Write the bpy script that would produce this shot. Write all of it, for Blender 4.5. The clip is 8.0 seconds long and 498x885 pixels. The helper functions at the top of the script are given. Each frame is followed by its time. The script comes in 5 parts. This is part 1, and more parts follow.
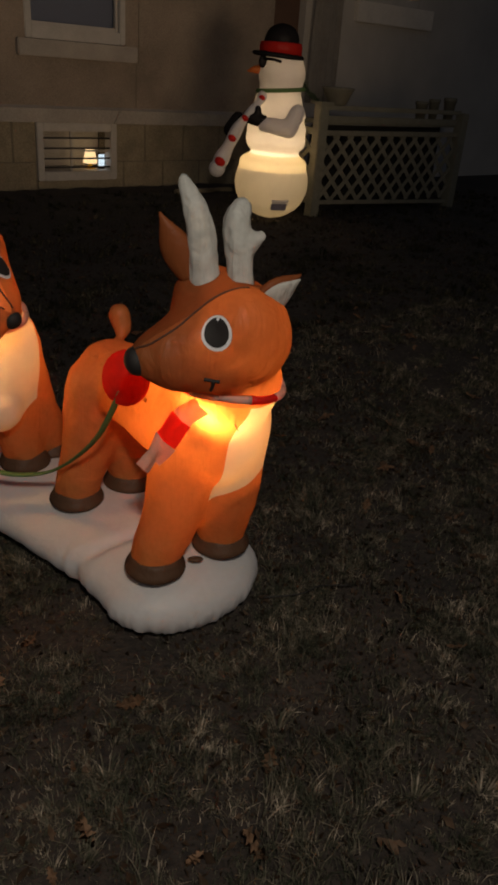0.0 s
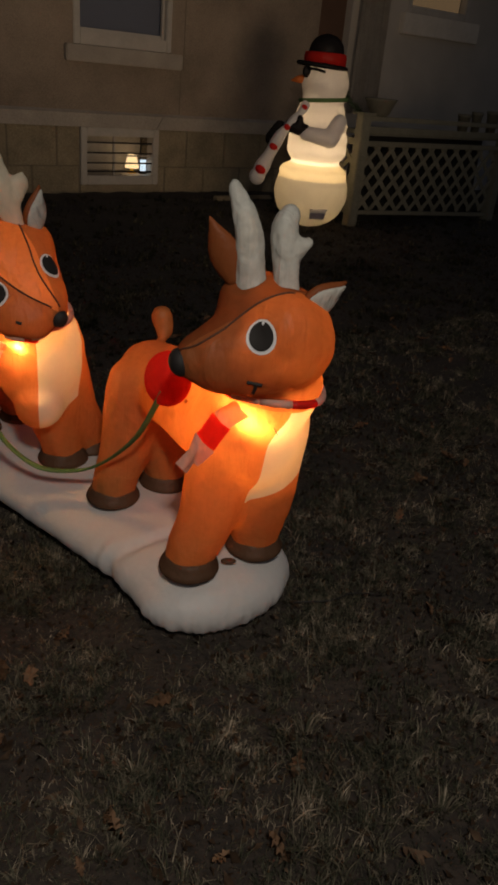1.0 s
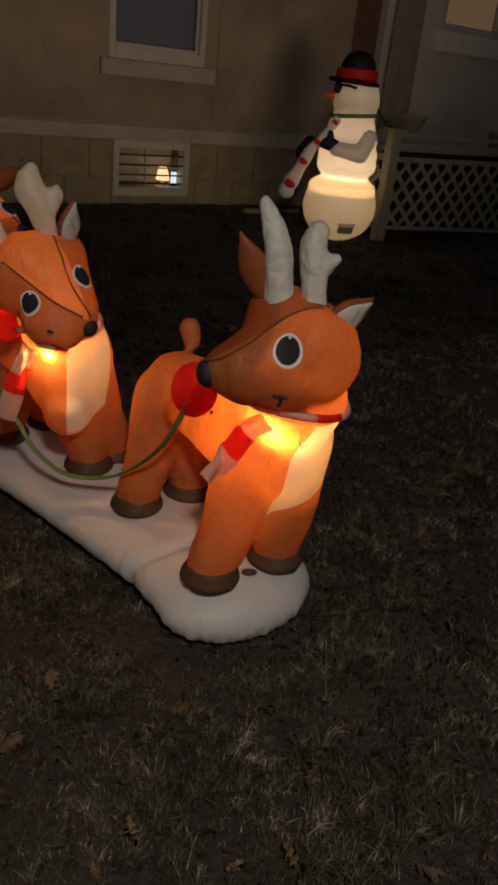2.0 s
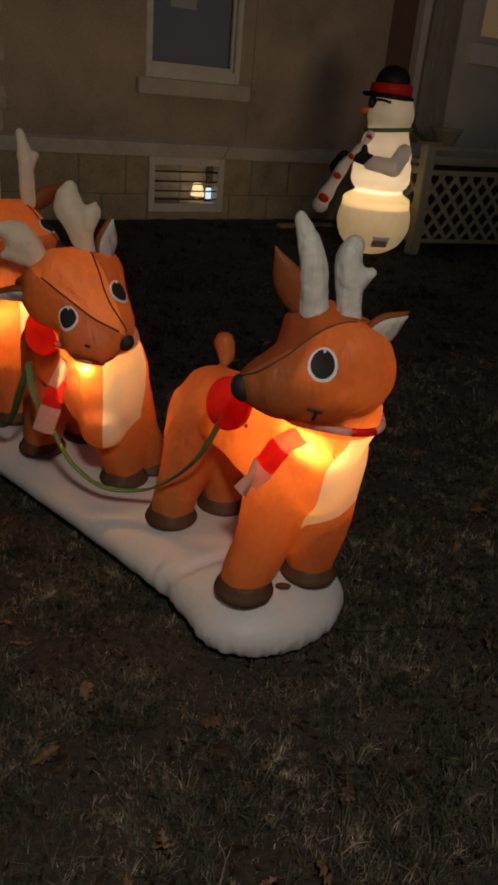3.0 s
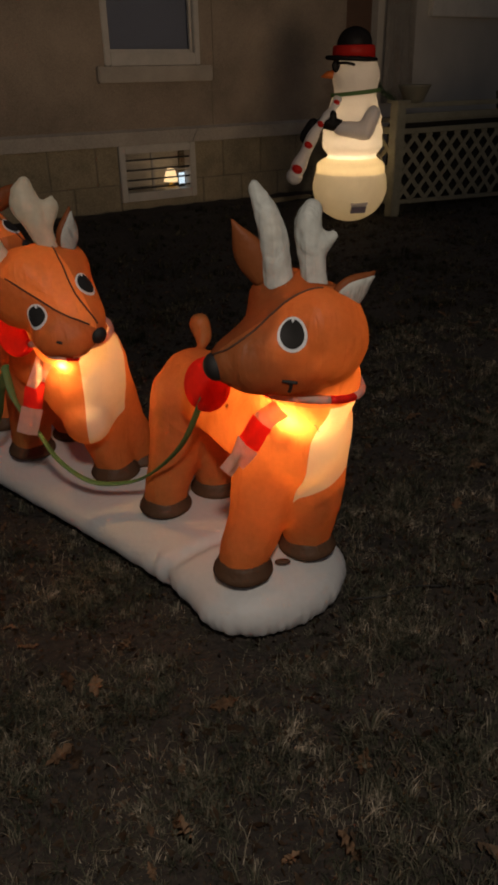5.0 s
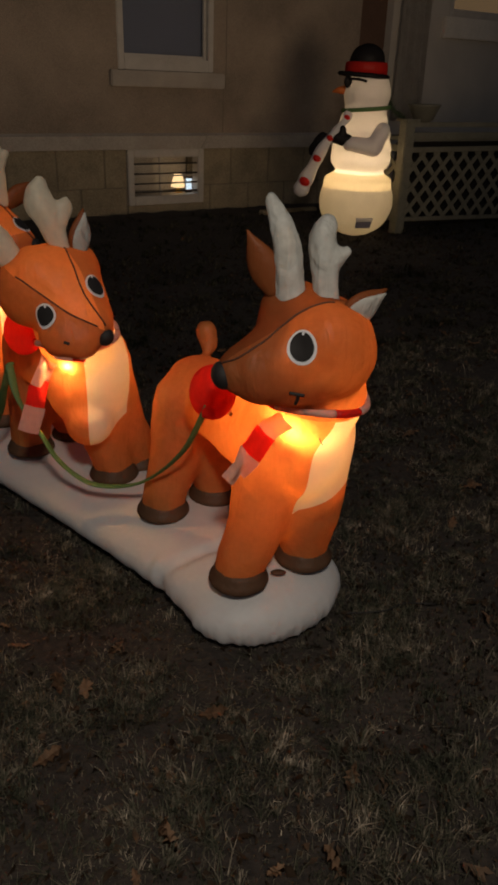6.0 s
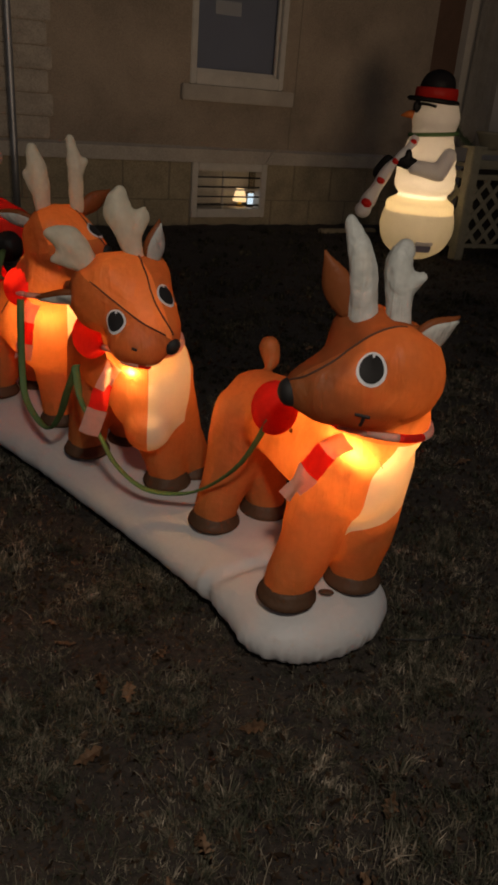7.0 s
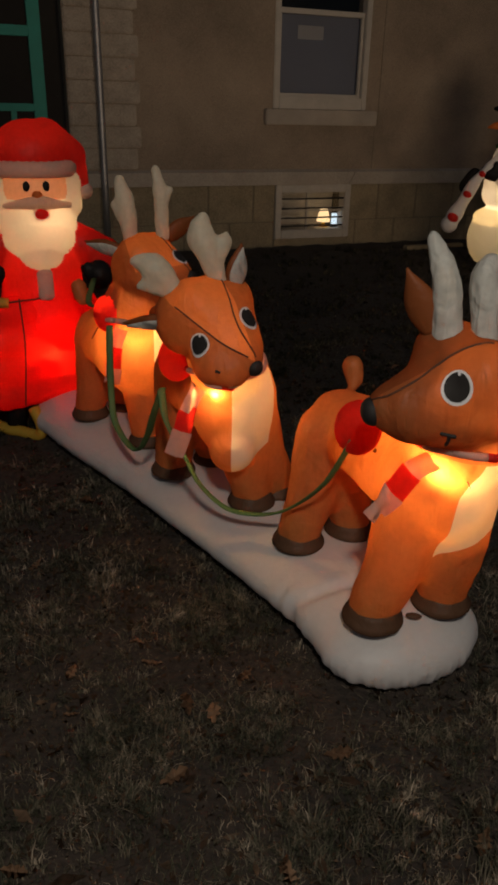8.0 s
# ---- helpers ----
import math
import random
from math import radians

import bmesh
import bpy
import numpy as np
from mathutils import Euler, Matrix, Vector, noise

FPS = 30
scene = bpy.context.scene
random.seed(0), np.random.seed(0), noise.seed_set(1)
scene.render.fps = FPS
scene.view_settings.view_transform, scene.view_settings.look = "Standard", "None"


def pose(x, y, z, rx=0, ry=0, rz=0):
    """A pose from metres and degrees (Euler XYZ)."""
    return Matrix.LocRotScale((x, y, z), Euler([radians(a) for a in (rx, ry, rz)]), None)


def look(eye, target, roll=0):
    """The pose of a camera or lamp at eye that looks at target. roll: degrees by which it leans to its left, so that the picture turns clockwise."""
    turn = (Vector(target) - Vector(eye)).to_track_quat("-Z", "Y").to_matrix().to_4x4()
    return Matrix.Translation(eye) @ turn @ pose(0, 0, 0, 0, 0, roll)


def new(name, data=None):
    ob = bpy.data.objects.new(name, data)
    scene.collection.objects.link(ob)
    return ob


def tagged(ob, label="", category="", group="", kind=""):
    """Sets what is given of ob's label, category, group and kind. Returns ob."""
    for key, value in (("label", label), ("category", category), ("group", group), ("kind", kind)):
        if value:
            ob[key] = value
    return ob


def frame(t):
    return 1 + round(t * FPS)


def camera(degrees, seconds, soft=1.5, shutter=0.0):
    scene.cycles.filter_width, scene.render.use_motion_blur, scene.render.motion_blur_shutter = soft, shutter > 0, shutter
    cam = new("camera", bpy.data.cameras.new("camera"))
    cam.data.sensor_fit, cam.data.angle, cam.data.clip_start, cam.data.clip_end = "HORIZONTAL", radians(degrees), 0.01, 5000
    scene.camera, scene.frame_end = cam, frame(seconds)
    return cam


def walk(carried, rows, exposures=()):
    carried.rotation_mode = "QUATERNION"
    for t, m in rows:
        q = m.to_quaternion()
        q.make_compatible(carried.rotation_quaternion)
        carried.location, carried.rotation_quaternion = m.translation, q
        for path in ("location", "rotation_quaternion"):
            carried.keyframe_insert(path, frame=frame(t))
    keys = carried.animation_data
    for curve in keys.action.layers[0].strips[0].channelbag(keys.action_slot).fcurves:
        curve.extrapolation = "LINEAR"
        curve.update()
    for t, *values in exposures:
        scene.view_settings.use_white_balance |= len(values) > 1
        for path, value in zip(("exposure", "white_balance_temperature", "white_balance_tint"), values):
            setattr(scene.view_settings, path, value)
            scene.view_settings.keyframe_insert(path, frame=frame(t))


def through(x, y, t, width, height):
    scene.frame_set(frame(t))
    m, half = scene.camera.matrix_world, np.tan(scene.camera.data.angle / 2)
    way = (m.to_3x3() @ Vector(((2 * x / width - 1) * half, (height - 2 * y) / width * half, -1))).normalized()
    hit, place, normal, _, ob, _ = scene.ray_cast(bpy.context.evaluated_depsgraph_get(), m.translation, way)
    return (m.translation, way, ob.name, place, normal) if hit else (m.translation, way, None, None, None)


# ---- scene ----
cam = camera(36.97, 8.0, soft=3.3)
PATH = [
    (0, (0.0388, 0.0028, 1.3969), (1.1834, 1.3709, 0.4925), 4.68),
    (0.5, (0.0144, 0.0037, 1.3951), (1.1336, 1.4027, 0.5063), 5.37),
    (1, (0.0070, 0.0049, 1.3930), (1.0972, 1.4243, 0.5005), 5.75),
    (1.5, (-0.0020, -0.0054, 1.4004), (1.0698, 1.4348, 0.5189), 6.06),
    (3, (-0.0105, -0.0052, 1.4028), (0.9664, 1.5208, 0.5562), 5.29),
    (3.5, (-0.0167, -0.0066, 1.4060), (0.9268, 1.5496, 0.5765), 3.60),
    (4, (-0.0003, -0.0018, 1.3951), (0.9233, 1.5448, 0.5262), 1.33),
    (4.5, (0.0101, -0.0001, 1.3916), (0.9214, 1.5402, 0.4989), 0.21),
    (5, (0.0466, -0.0240, 1.3881), (0.9985, 1.4928, 0.4976), -1.10),
    (6.5, (0.0001, 0.0005, 1.3960), (0.9590, 1.5297, 0.5345), 3.92),
    (7, (-0.0253, 0.0087, 1.3970), (0.8667, 1.5884, 0.5551), 4.71),
    (7.5, (-0.0496, 0.0084, 1.4054), (0.7307, 1.6526, 0.5762), 4.11),
    (8, (-0.0164, 0.0065, 1.4000), (0.6719, 1.7031, 0.5949), 1.20),
]
walk(cam, [(t, look(eye, target, roll)) for t, eye, target, roll in PATH])

# ---- light ----
world = bpy.data.worlds.new("night_sky")
scene.world = world
world.use_nodes = True
world.node_tree.nodes["Background"].inputs[0].default_value = (0.55, 0.62, 0.8, 1)
world.node_tree.nodes["Background"].inputs[1].default_value = 0.040


def lamp(name, kind, loc, watts, colour, radius=0.03, target=None):
    data = bpy.data.lights.new(name, kind)
    data.energy, data.color = watts, colour
    if kind == "AREA":
        data.shape, data.size = "DISK", radius
    else:
        data.shadow_soft_size = radius
    ob = new(name, data)
    ob.matrix_basis = look(loc, target) if target else pose(*loc)
    return ob


WARM = (1.0, 0.505, 0.165)
SOFT = (1.0, 0.72, 0.42)
# each reindeer has a bulb at its throat; its second, deeper lamp is an added fill
lamp("inner_lamp", "POINT", (0.976, 1.263, 0.680), 3.5, WARM, 0.014)
lamp("inner_lamp", "POINT", (1.030, 1.480, 0.620), 1.4, WARM, 0.05)
lamp("inner_lamp", "POINT", (0.664, 1.960, 0.640), 2.5, WARM, 0.016)
lamp("inner_lamp", "POINT", (0.690, 2.050, 0.690), 1.5, WARM, 0.05)
lamp("inner_lamp", "POINT", (0.600, 2.660, 0.640), 2.4, WARM, 0.016)
lamp("inner_lamp", "POINT", (0.590, 2.840, 0.600), 0.3, WARM, 0.05)
lamp("inner_lamp", "POINT", (0.347, 3.395, 0.390), 7.0, WARM, 0.02)
lamp("inner_lamp", "POINT", (0.400, 3.440, 0.960), 1.35, SOFT, 0.05)
lamp("inner_lamp", "POINT", (5.085, 6.035, 0.555), 6.6, (1.0, 0.72, 0.40), 0.03)
lamp("inner_lamp", "POINT", (5.125, 6.07, 0.930), 0.65, (1.0, 0.72, 0.40), 0.03)
# a warm floodlight low on the lawn behind the viewer, aimed at the house, and an unseen, cooler fill lamp added nearer
# by
flood = lamp("flood_lamp", "SPOT", (2.48, -1.5, 1.05), 500, (1.0, 0.72, 0.47), 0.95, (4.1, 8.0, 3.6))
flood.data.spot_size, flood.data.spot_blend = radians(66), 1.0
lamp("near_fill_lamp", "POINT", (-0.15, -0.6, 2.55), 136, (1.0, 0.89, 0.75), 0.12)


# ---- materials ----
def nodes_of(name):
    m = bpy.data.materials.new(name)
    m.use_nodes = True
    t = m.node_tree
    t.nodes.clear()
    return m, t, t.nodes, t.links


def add(t, kind, **values):
    n = t.nodes.new(kind)
    for k, v in values.items():
        n.inputs[k].default_value = v
    return n


def varied(t, colour, amount, scale, fine, coord="Object"):
    """A colour broken up by noise at two sizes; returns the colour socket and a fine noise socket."""
    tc = t.nodes.new("ShaderNodeTexCoord")
    big = add(t, "ShaderNodeTexNoise", Scale=scale, Detail=5.0, Roughness=0.6)
    small = add(t, "ShaderNodeTexNoise", Scale=fine, Detail=4.0)
    t.links.new(tc.outputs[coord], big.inputs["Vector"])
    t.links.new(tc.outputs[coord], small.inputs["Vector"])
    mixv = add(t, "ShaderNodeMath")
    mixv.operation = "ADD"
    t.links.new(big.outputs["Fac"], mixv.inputs[0])
    t.links.new(small.outputs["Fac"], mixv.inputs[1])
    ramp = t.nodes.new("ShaderNodeMapRange")
    ramp.inputs["From Min"].default_value, ramp.inputs["From Max"].default_value = 0.65, 1.35
    ramp.inputs["To Min"].default_value, ramp.inputs["To Max"].default_value = 1 - amount, 1 + amount
    t.links.new(mixv.outputs[0], ramp.inputs["Value"])
    mul = t.nodes.new("ShaderNodeVectorMath")
    mul.operation = "SCALE"
    mul.inputs[0].default_value = colour
    t.links.new(ramp.outputs["Result"], mul.inputs["Scale"])
    return mul.outputs[0], small.outputs["Fac"], big.outputs["Fac"]


def solid(name, colour, rough=0.7, metal=0.0, amount=0.2, scale=6.0, fine=90.0, bump=0.2, depth=0.003, coat=0.0):
    m, t, n, l = nodes_of(name)
    out = n.new("ShaderNodeOutputMaterial")
    b = add(t, "ShaderNodeBsdfPrincipled", Roughness=rough, Metallic=metal)
    b.inputs["Coat Weight"].default_value = coat
    col, fac, big = varied(t, colour, amount, scale, fine)
    l.new(col, b.inputs["Base Color"])
    bp = add(t, "ShaderNodeBump", Strength=bump, Distance=depth)
    l.new(fac, bp.inputs["Height"])
    l.new(bp.outputs[0], b.inputs["Normal"])
    l.new(b.outputs[0], out.inputs[0])
    return m


def fabric(name, colour, through=0.5, amount=0.08, gloss=0.014, crease=1.0):
    """Thin coated nylon of an inflatable: light scatters on it and through it."""
    m, t, n, l = nodes_of(name)
    out = n.new("ShaderNodeOutputMaterial")
    col, fac, big = varied(t, colour, amount, 5.0, 60.0)
    tc = n.new("ShaderNodeTexCoord")
    wrinkle = add(t, "ShaderNodeTexNoise", Scale=9.0, Detail=3.0, Distortion=1.2)
    l.new(tc.outputs["Object"], wrinkle.inputs["Vector"])
    weave = add(t, "ShaderNodeTexNoise", Scale=420.0, Detail=1.0)
    l.new(tc.outputs["Object"], weave.inputs["Vector"])
    b1 = add(t, "ShaderNodeBump", Strength=0.5 * crease, Distance=0.014)
    l.new(wrinkle.outputs["Fac"], b1.inputs["Height"])
    b2 = add(t, "ShaderNodeBump", Strength=0.25, Distance=0.0006)
    l.new(weave.outputs["Fac"], b2.inputs["Height"])
    l.new(b1.outputs[0], b2.inputs["Normal"])
    mp = n.new("ShaderNodeMapping")
    mp.inputs["Scale"].default_value = (1.0, 1.0, 0.18)
    l.new(tc.outputs["Object"], mp.inputs["Vector"])
    pucker = add(t, "ShaderNodeTexNoise", Scale=38.0, Detail=2.0, Distortion=0.6)
    l.new(mp.outputs[0], pucker.inputs["Vector"])
    b3 = add(t, "ShaderNodeBump", Strength=0.55 * crease, Distance=0.006)
    l.new(pucker.outputs["Fac"], b3.inputs["Height"])
    l.new(b3.outputs[0], b1.inputs["Normal"])
    d = n.new("ShaderNodeBsdfDiffuse")
    tr = n.new("ShaderNodeBsdfTranslucent")
    g = add(t, "ShaderNodeBsdfGlossy", Roughness=0.5)
    for s in (d, tr):
        l.new(col, s.inputs["Color"])
    for s in (d, tr, g):
        l.new(b2.outputs[0], s.inputs["Normal"])
    m1 = add(t, "ShaderNodeMixShader", Fac=through)
    l.new(d.outputs[0], m1.inputs[1])
    l.new(tr.outputs[0], m1.inputs[2])
    m2 = add(t, "ShaderNodeMixShader", Fac=gloss)
    l.new(m1.outputs[0], m2.inputs[1])
    l.new(g.outputs[0], m2.inputs[2])
    l.new(m2.outputs[0], out.inputs[0])
    return m


M = {}
M["deer"] = fabric("orange_nylon", (0.68, 0.238, 0.070), 0.46, 0.08, 0.02, 1.5)
# brown of the ears, also painted shade on the front reindeer's crown
M["deer_brown"] = fabric("brown_and_shaded_nylon", (0.27, 0.080, 0.025), 0.35)
# darker copy of the body orange, for heads the bulbs leave in shade
M["deer_head"] = fabric("shaded_orange_nylon", (0.40, 0.138, 0.045), 0.46, 0.10, 0.02, 1.6)
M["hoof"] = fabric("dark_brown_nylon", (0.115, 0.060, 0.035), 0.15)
M["cream"] = fabric("cream_nylon", (0.84, 0.76, 0.58), 0.34, 0.03, 0.02, 0.4)
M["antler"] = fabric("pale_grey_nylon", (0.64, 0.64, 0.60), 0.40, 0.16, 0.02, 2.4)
# lit copy of the antler cloth: the rear antlers' warm glow put into colour
M["antler_warm"] = fabric("lit_antler_nylon", (0.86, 0.80, 0.66), 0.58, 0.10)
M["snow"] = fabric("white_nylon", (0.84, 0.81, 0.80), 0.35, 0.03, 0.035, 0.5)
M["red"] = fabric("red_nylon", (0.80, 0.034, 0.022), 0.55)
M["pink"] = fabric("pale_pink_nylon", (0.78, 0.50, 0.42), 0.45)
M["green"] = fabric("green_nylon", (0.13, 0.23, 0.085), 0.25)
M["yellow"] = fabric("yellow_nylon", (0.78, 0.52, 0.08), 0.45)
M["black"] = fabric("black_nylon", (0.014, 0.012, 0.012), 0.05)
M["skin"] = fabric("peach_nylon", (0.80, 0.42, 0.24), 0.42)
M["plush"] = fabric("pale_blush_nylon", (0.86, 0.70, 0.58), 0.55)
M["white_print"] = solid("white_print", (0.72, 0.72, 0.74), 0.5, amount=0.05, bump=0.05)
M["black_print"] = solid("black_print", (0.014, 0.011, 0.010), 0.7, amount=0.1, bump=0.05)
M["thread"] = solid("brown_piping", (0.075, 0.028, 0.014), 0.7)
M["orange"] = fabric("carrot_nylon", (0.75, 0.22, 0.05), 0.4)
M["bulb"] = solid("frosted_bulb", (0.9, 0.8, 0.6), 0.3)
M["stucco"] = solid("brown_grey_stucco", (0.26, 0.205, 0.155), 0.92, amount=0.42, scale=1.3, fine=150, bump=0.6, depth=0.004)
M["stucco_pale"] = solid("pale_grey_stucco", (0.45, 0.415, 0.37), 0.9, amount=0.2, scale=1.3, fine=120, bump=0.5, depth=0.004)
M["stucco_sill"] = solid("pale_painted_sill", (0.60, 0.56, 0.50), 0.85, amount=0.15, scale=3, fine=80, bump=0.4)
M["strip"] = solid("dark_brown_panel", (0.10, 0.055, 0.035), 0.8, amount=0.25)
M["stone"] = solid("painted_stone", (0.35, 0.31, 0.265), 0.85, amount=0.25, scale=3, fine=80, bump=0.5, depth=0.004)
M["quoin"] = solid("split_face_quoin", (0.36, 0.31, 0.255), 0.9, amount=0.3, scale=7, fine=60, bump=0.9, depth=0.012)
M["block"] = solid("yellowed_foundation_block", (0.25, 0.205, 0.135), 0.95, amount=0.35, scale=4, fine=70, bump=0.8, depth=0.008)
M["mortar"] = solid("grey_mortar", (0.16, 0.135, 0.10), 0.95)
M["white_paint"] = solid("white_window_paint", (0.43, 0.40, 0.36), 0.5, amount=0.15, scale=8)
M["teal"] = solid("turquoise_painted_metal", (0.008, 0.25, 0.20), 0.6, amount=0.15)
M["wood_paint"] = solid("weathered_painted_wood", (0.155, 0.150, 0.115), 0.75, amount=0.3, scale=12, fine=120, bump=0.4)
M["lattice"] = solid("weathered_lattice_wood", (0.165, 0.155, 0.115), 0.75, amount=0.3, scale=10, fine=120, bump=0.4)
M["zinc"] = solid("galvanised_metal", (0.34, 0.34, 0.35), 0.5, 0.8, amount=0.25, scale=7)
M["iron"] = solid("black_iron", (0.02, 0.018, 0.016), 0.6)
M["terracotta"] = solid("dull_plastic_planter", (0.12, 0.115, 0.09), 0.7)
# near-black colour stands in for unlit rooms, entry recess and space under the deck
M["dark_room"] = solid("painted_unlit_black", (0.02, 0.018, 0.016), 0.95)
M["blind"] = solid("grey_blue_blind", (0.125, 0.135, 0.175), 0.8, amount=0.12, scale=2)
M["dark_glass"] = solid("dark_dusty_glass", (0.012, 0.012, 0.012), 0.35, amount=0.3)
M["paper"] = solid("white_paper", (0.28, 0.28, 0.29), 0.8)
M["cloth"] = solid("pale_draped_cloth", (0.40, 0.37, 0.33), 0.9, amount=0.2)
M["leaf_dead"] = solid("dead_oak_leaf", (0.17, 0.095, 0.05), 0.8, amount=0.35, scale=30)
M["vine"] = solid("dark_evergreen_garland", (0.025, 0.045, 0.02), 0.7)
M["soil"] = solid("black_soil_bed", (0.03, 0.022, 0.016), 0.95, amount=0.4, scale=6)


def glass_mat():
    m, t, n, l = nodes_of("window_glass")
    out = n.new("ShaderNodeOutputMaterial")
    g = add(t, "ShaderNodeBsdfGlossy", Roughness=0.03)
    tr = n.new("ShaderNodeBsdfTransparent")
    lw = add(t, "ShaderNodeLayerWeight", Blend=0.5)
    pw = add(t, "ShaderNodeMath")
    pw.operation = "POWER"
    pw.inputs[1].default_value = 5.0
    l.new(lw.outputs["Facing"], pw.inputs[0])
    fr = add(t, "ShaderNodeMath")
    fr.operation = "MULTIPLY_ADD"
    fr.inputs[1].default_value, fr.inputs[2].default_value = 0.92, 0.035
    l.new(pw.outputs[0], fr.inputs[0])
    mx = n.new("ShaderNodeMixShader")
    l.new(fr.outputs[0], mx.inputs[0])
    l.new(tr.outputs[0], mx.inputs[1])
    l.new(g.outputs[0], mx.inputs[2])
    l.new(mx.outputs[0], out.inputs[0])
    return m


M["glass"] = glass_mat()


def glow_mat(name, colour, strength):
    m, t, n, l = nodes_of(name)
    out = n.new("ShaderNodeOutputMaterial")
    e = add(t, "ShaderNodeEmission", Strength=strength)
    e.inputs["Color"].default_value = (*colour, 1)
    l.new(e.outputs[0], out.inputs[0])
    return m


M["lit_shade"] = glow_mat("yellow_glow_stand_in", (1.0, 0.66, 0.32), 1.3)
M["lit_white"] = glow_mat("white_glow_stand_in", (0.75, 0.9, 1.0), 1.0)
M["room_glow"] = glow_mat("dim_lit_curtain", (1.0, 0.62, 0.30), 0.10)


def grass_mat(name, tones, patch_scale=7.0):
    """Blades whose tone follows patches of the lawn, small clumps and chance; tones run from shaded green to dry straw."""
    m, t, n, l = nodes_of(name)
    out = n.new("ShaderNodeOutputMaterial")
    geo = n.new("ShaderNodeNewGeometry")
    tc = n.new("ShaderNodeTexCoord")
    total = None
    for kind, scale, weight in (("patch", patch_scale, 0.75), ("clump", 34.0, 0.75), ("blade", 0, 0.32)):
        if scale:
            q = add(t, "ShaderNodeTexNoise", Scale=scale, Detail=3.0)
            l.new(tc.outputs["Object"], q.inputs["Vector"])
            src = q.outputs["Fac"]
        else:
            src = geo.outputs["Random Per Island"]
        a = add(t, "ShaderNodeMath")
        a.operation = "MULTIPLY_ADD"
        a.inputs[1].default_value = weight
        a.inputs[2].default_value = -0.41
        l.new(src, a.inputs[0])
        if total:
            l.new(total, a.inputs[2])
        total = a.outputs[0]
    r = n.new("ShaderNodeValToRGB")
    e = r.color_ramp.elements
    e[0].position, e[0].color = 0.26, (*tones[0], 1)
    e[1].position, e[1].color = 0.86, (*tones[-1], 1)
    for k, c in enumerate(tones[1:-1]):
        e.new(0.26 + 0.60 * (k + 1) / (len(tones) - 1)).color = (*c, 1)
    l.new(total, r.inputs[0])
    d = n.new("ShaderNodeBsdfDiffuse")
    tr = n.new("ShaderNodeBsdfTranslucent")
    for q in (d, tr):
        l.new(r.outputs[0], q.inputs["Color"])
    mx = add(t, "ShaderNodeMixShader", Fac=0.25)
    l.new(d.outputs[0], mx.inputs[1])
    l.new(tr.outputs[0], mx.inputs[2])
    l.new(mx.outputs[0], out.inputs[0])
    return m


M["grass"] = grass_mat("winter_grass_blades", ((0.036, 0.041, 0.029), (0.090, 0.088, 0.062), (0.21, 0.178, 0.135), (0.58, 0.49, 0.38)))
# same grass with the far lawn's weak light put into darker tones
M["grass_dark"] = grass_mat("shaded_grass_blades", ((0.015, 0.016, 0.011), (0.036, 0.037, 0.024), (0.088, 0.076, 0.053), (0.26, 0.22, 0.155)), 3.0)
M["litter"] = grass_mat("brown_leaf_litter", ((0.020, 0.014, 0.010), (0.060, 0.040, 0.027), (0.17, 0.115, 0.078)), 5.0)


def ground_mat():
    m, t, n, l = nodes_of("winter_lawn_soil")
    out = n.new("ShaderNodeOutputMaterial")
    b = add(t, "ShaderNodeBsdfPrincipled", Roughness=0.95)
    tc = n.new("ShaderNodeTexCoord")
    a = add(t, "ShaderNodeTexNoise", Scale=1.6, Detail=6.0, Roughness=0.65)
    c = add(t, "ShaderNodeTexNoise", Scale=45.0, Detail=5.0)
    l.new(tc.outputs["Object"], a.inputs["Vector"])
    l.new(tc.outputs["Object"], c.inputs["Vector"])
    s = add(t, "ShaderNodeMath")
    s.operation = "ADD"
    l.new(a.outputs["Fac"], s.inputs[0])
    l.new(c.outputs["Fac"], s.inputs[1])
    r = n.new("ShaderNodeValToRGB")
    e = r.color_ramp.elements
    e[0].position, e[0].color = 0.35, (0.012, 0.010, 0.009, 1)
    e[1].position, e[1].color = 0.75, (0.068, 0.050, 0.038, 1)
    half = add(t, "ShaderNodeMath")
    half.operation = "MULTIPLY"
    half.inputs[1].default_value = 0.5
    l.new(s.outputs[0], half.inputs[0])
    l.new(half.outputs[0], r.inputs[0])
    l.new(r.outputs[0], b.inputs["Base Color"])
    bp = add(t, "ShaderNodeBump", Strength=0.8, Distance=0.02)
    l.new(c.outputs["Fac"], bp.inputs["Height"])
    l.new(bp.outputs[0], b.inputs["Normal"])
    l.new(b.outputs[0], out.inputs[0])
    return m


M["ground"] = ground_mat()


# ---- building helpers ----
def part(name, bm, material, parent=None, label="", smooth=True):
    """Links a bmesh as one mesh object, under a parent where one is given."""
    me = bpy.data.meshes.new(name)
    bm.to_mesh(me)
    bm.free()
    return part_mesh(name, me, material, parent, label, smooth)


def part_mesh(name, me, material, parent=None, label="", smooth=True):
    mats = material if isinstance(material, (list, tuple)) else [material]
    for k in mats:
        me.materials.append(M[k])
    if smooth:
        me.shade_smooth()
    ob = new(name, me)
    if parent:
        ob.parent = parent
    return tagged(ob, label)


def empty(name, label, category, group="", kind=""):
    return tagged(new(name), label, category, group, kind)


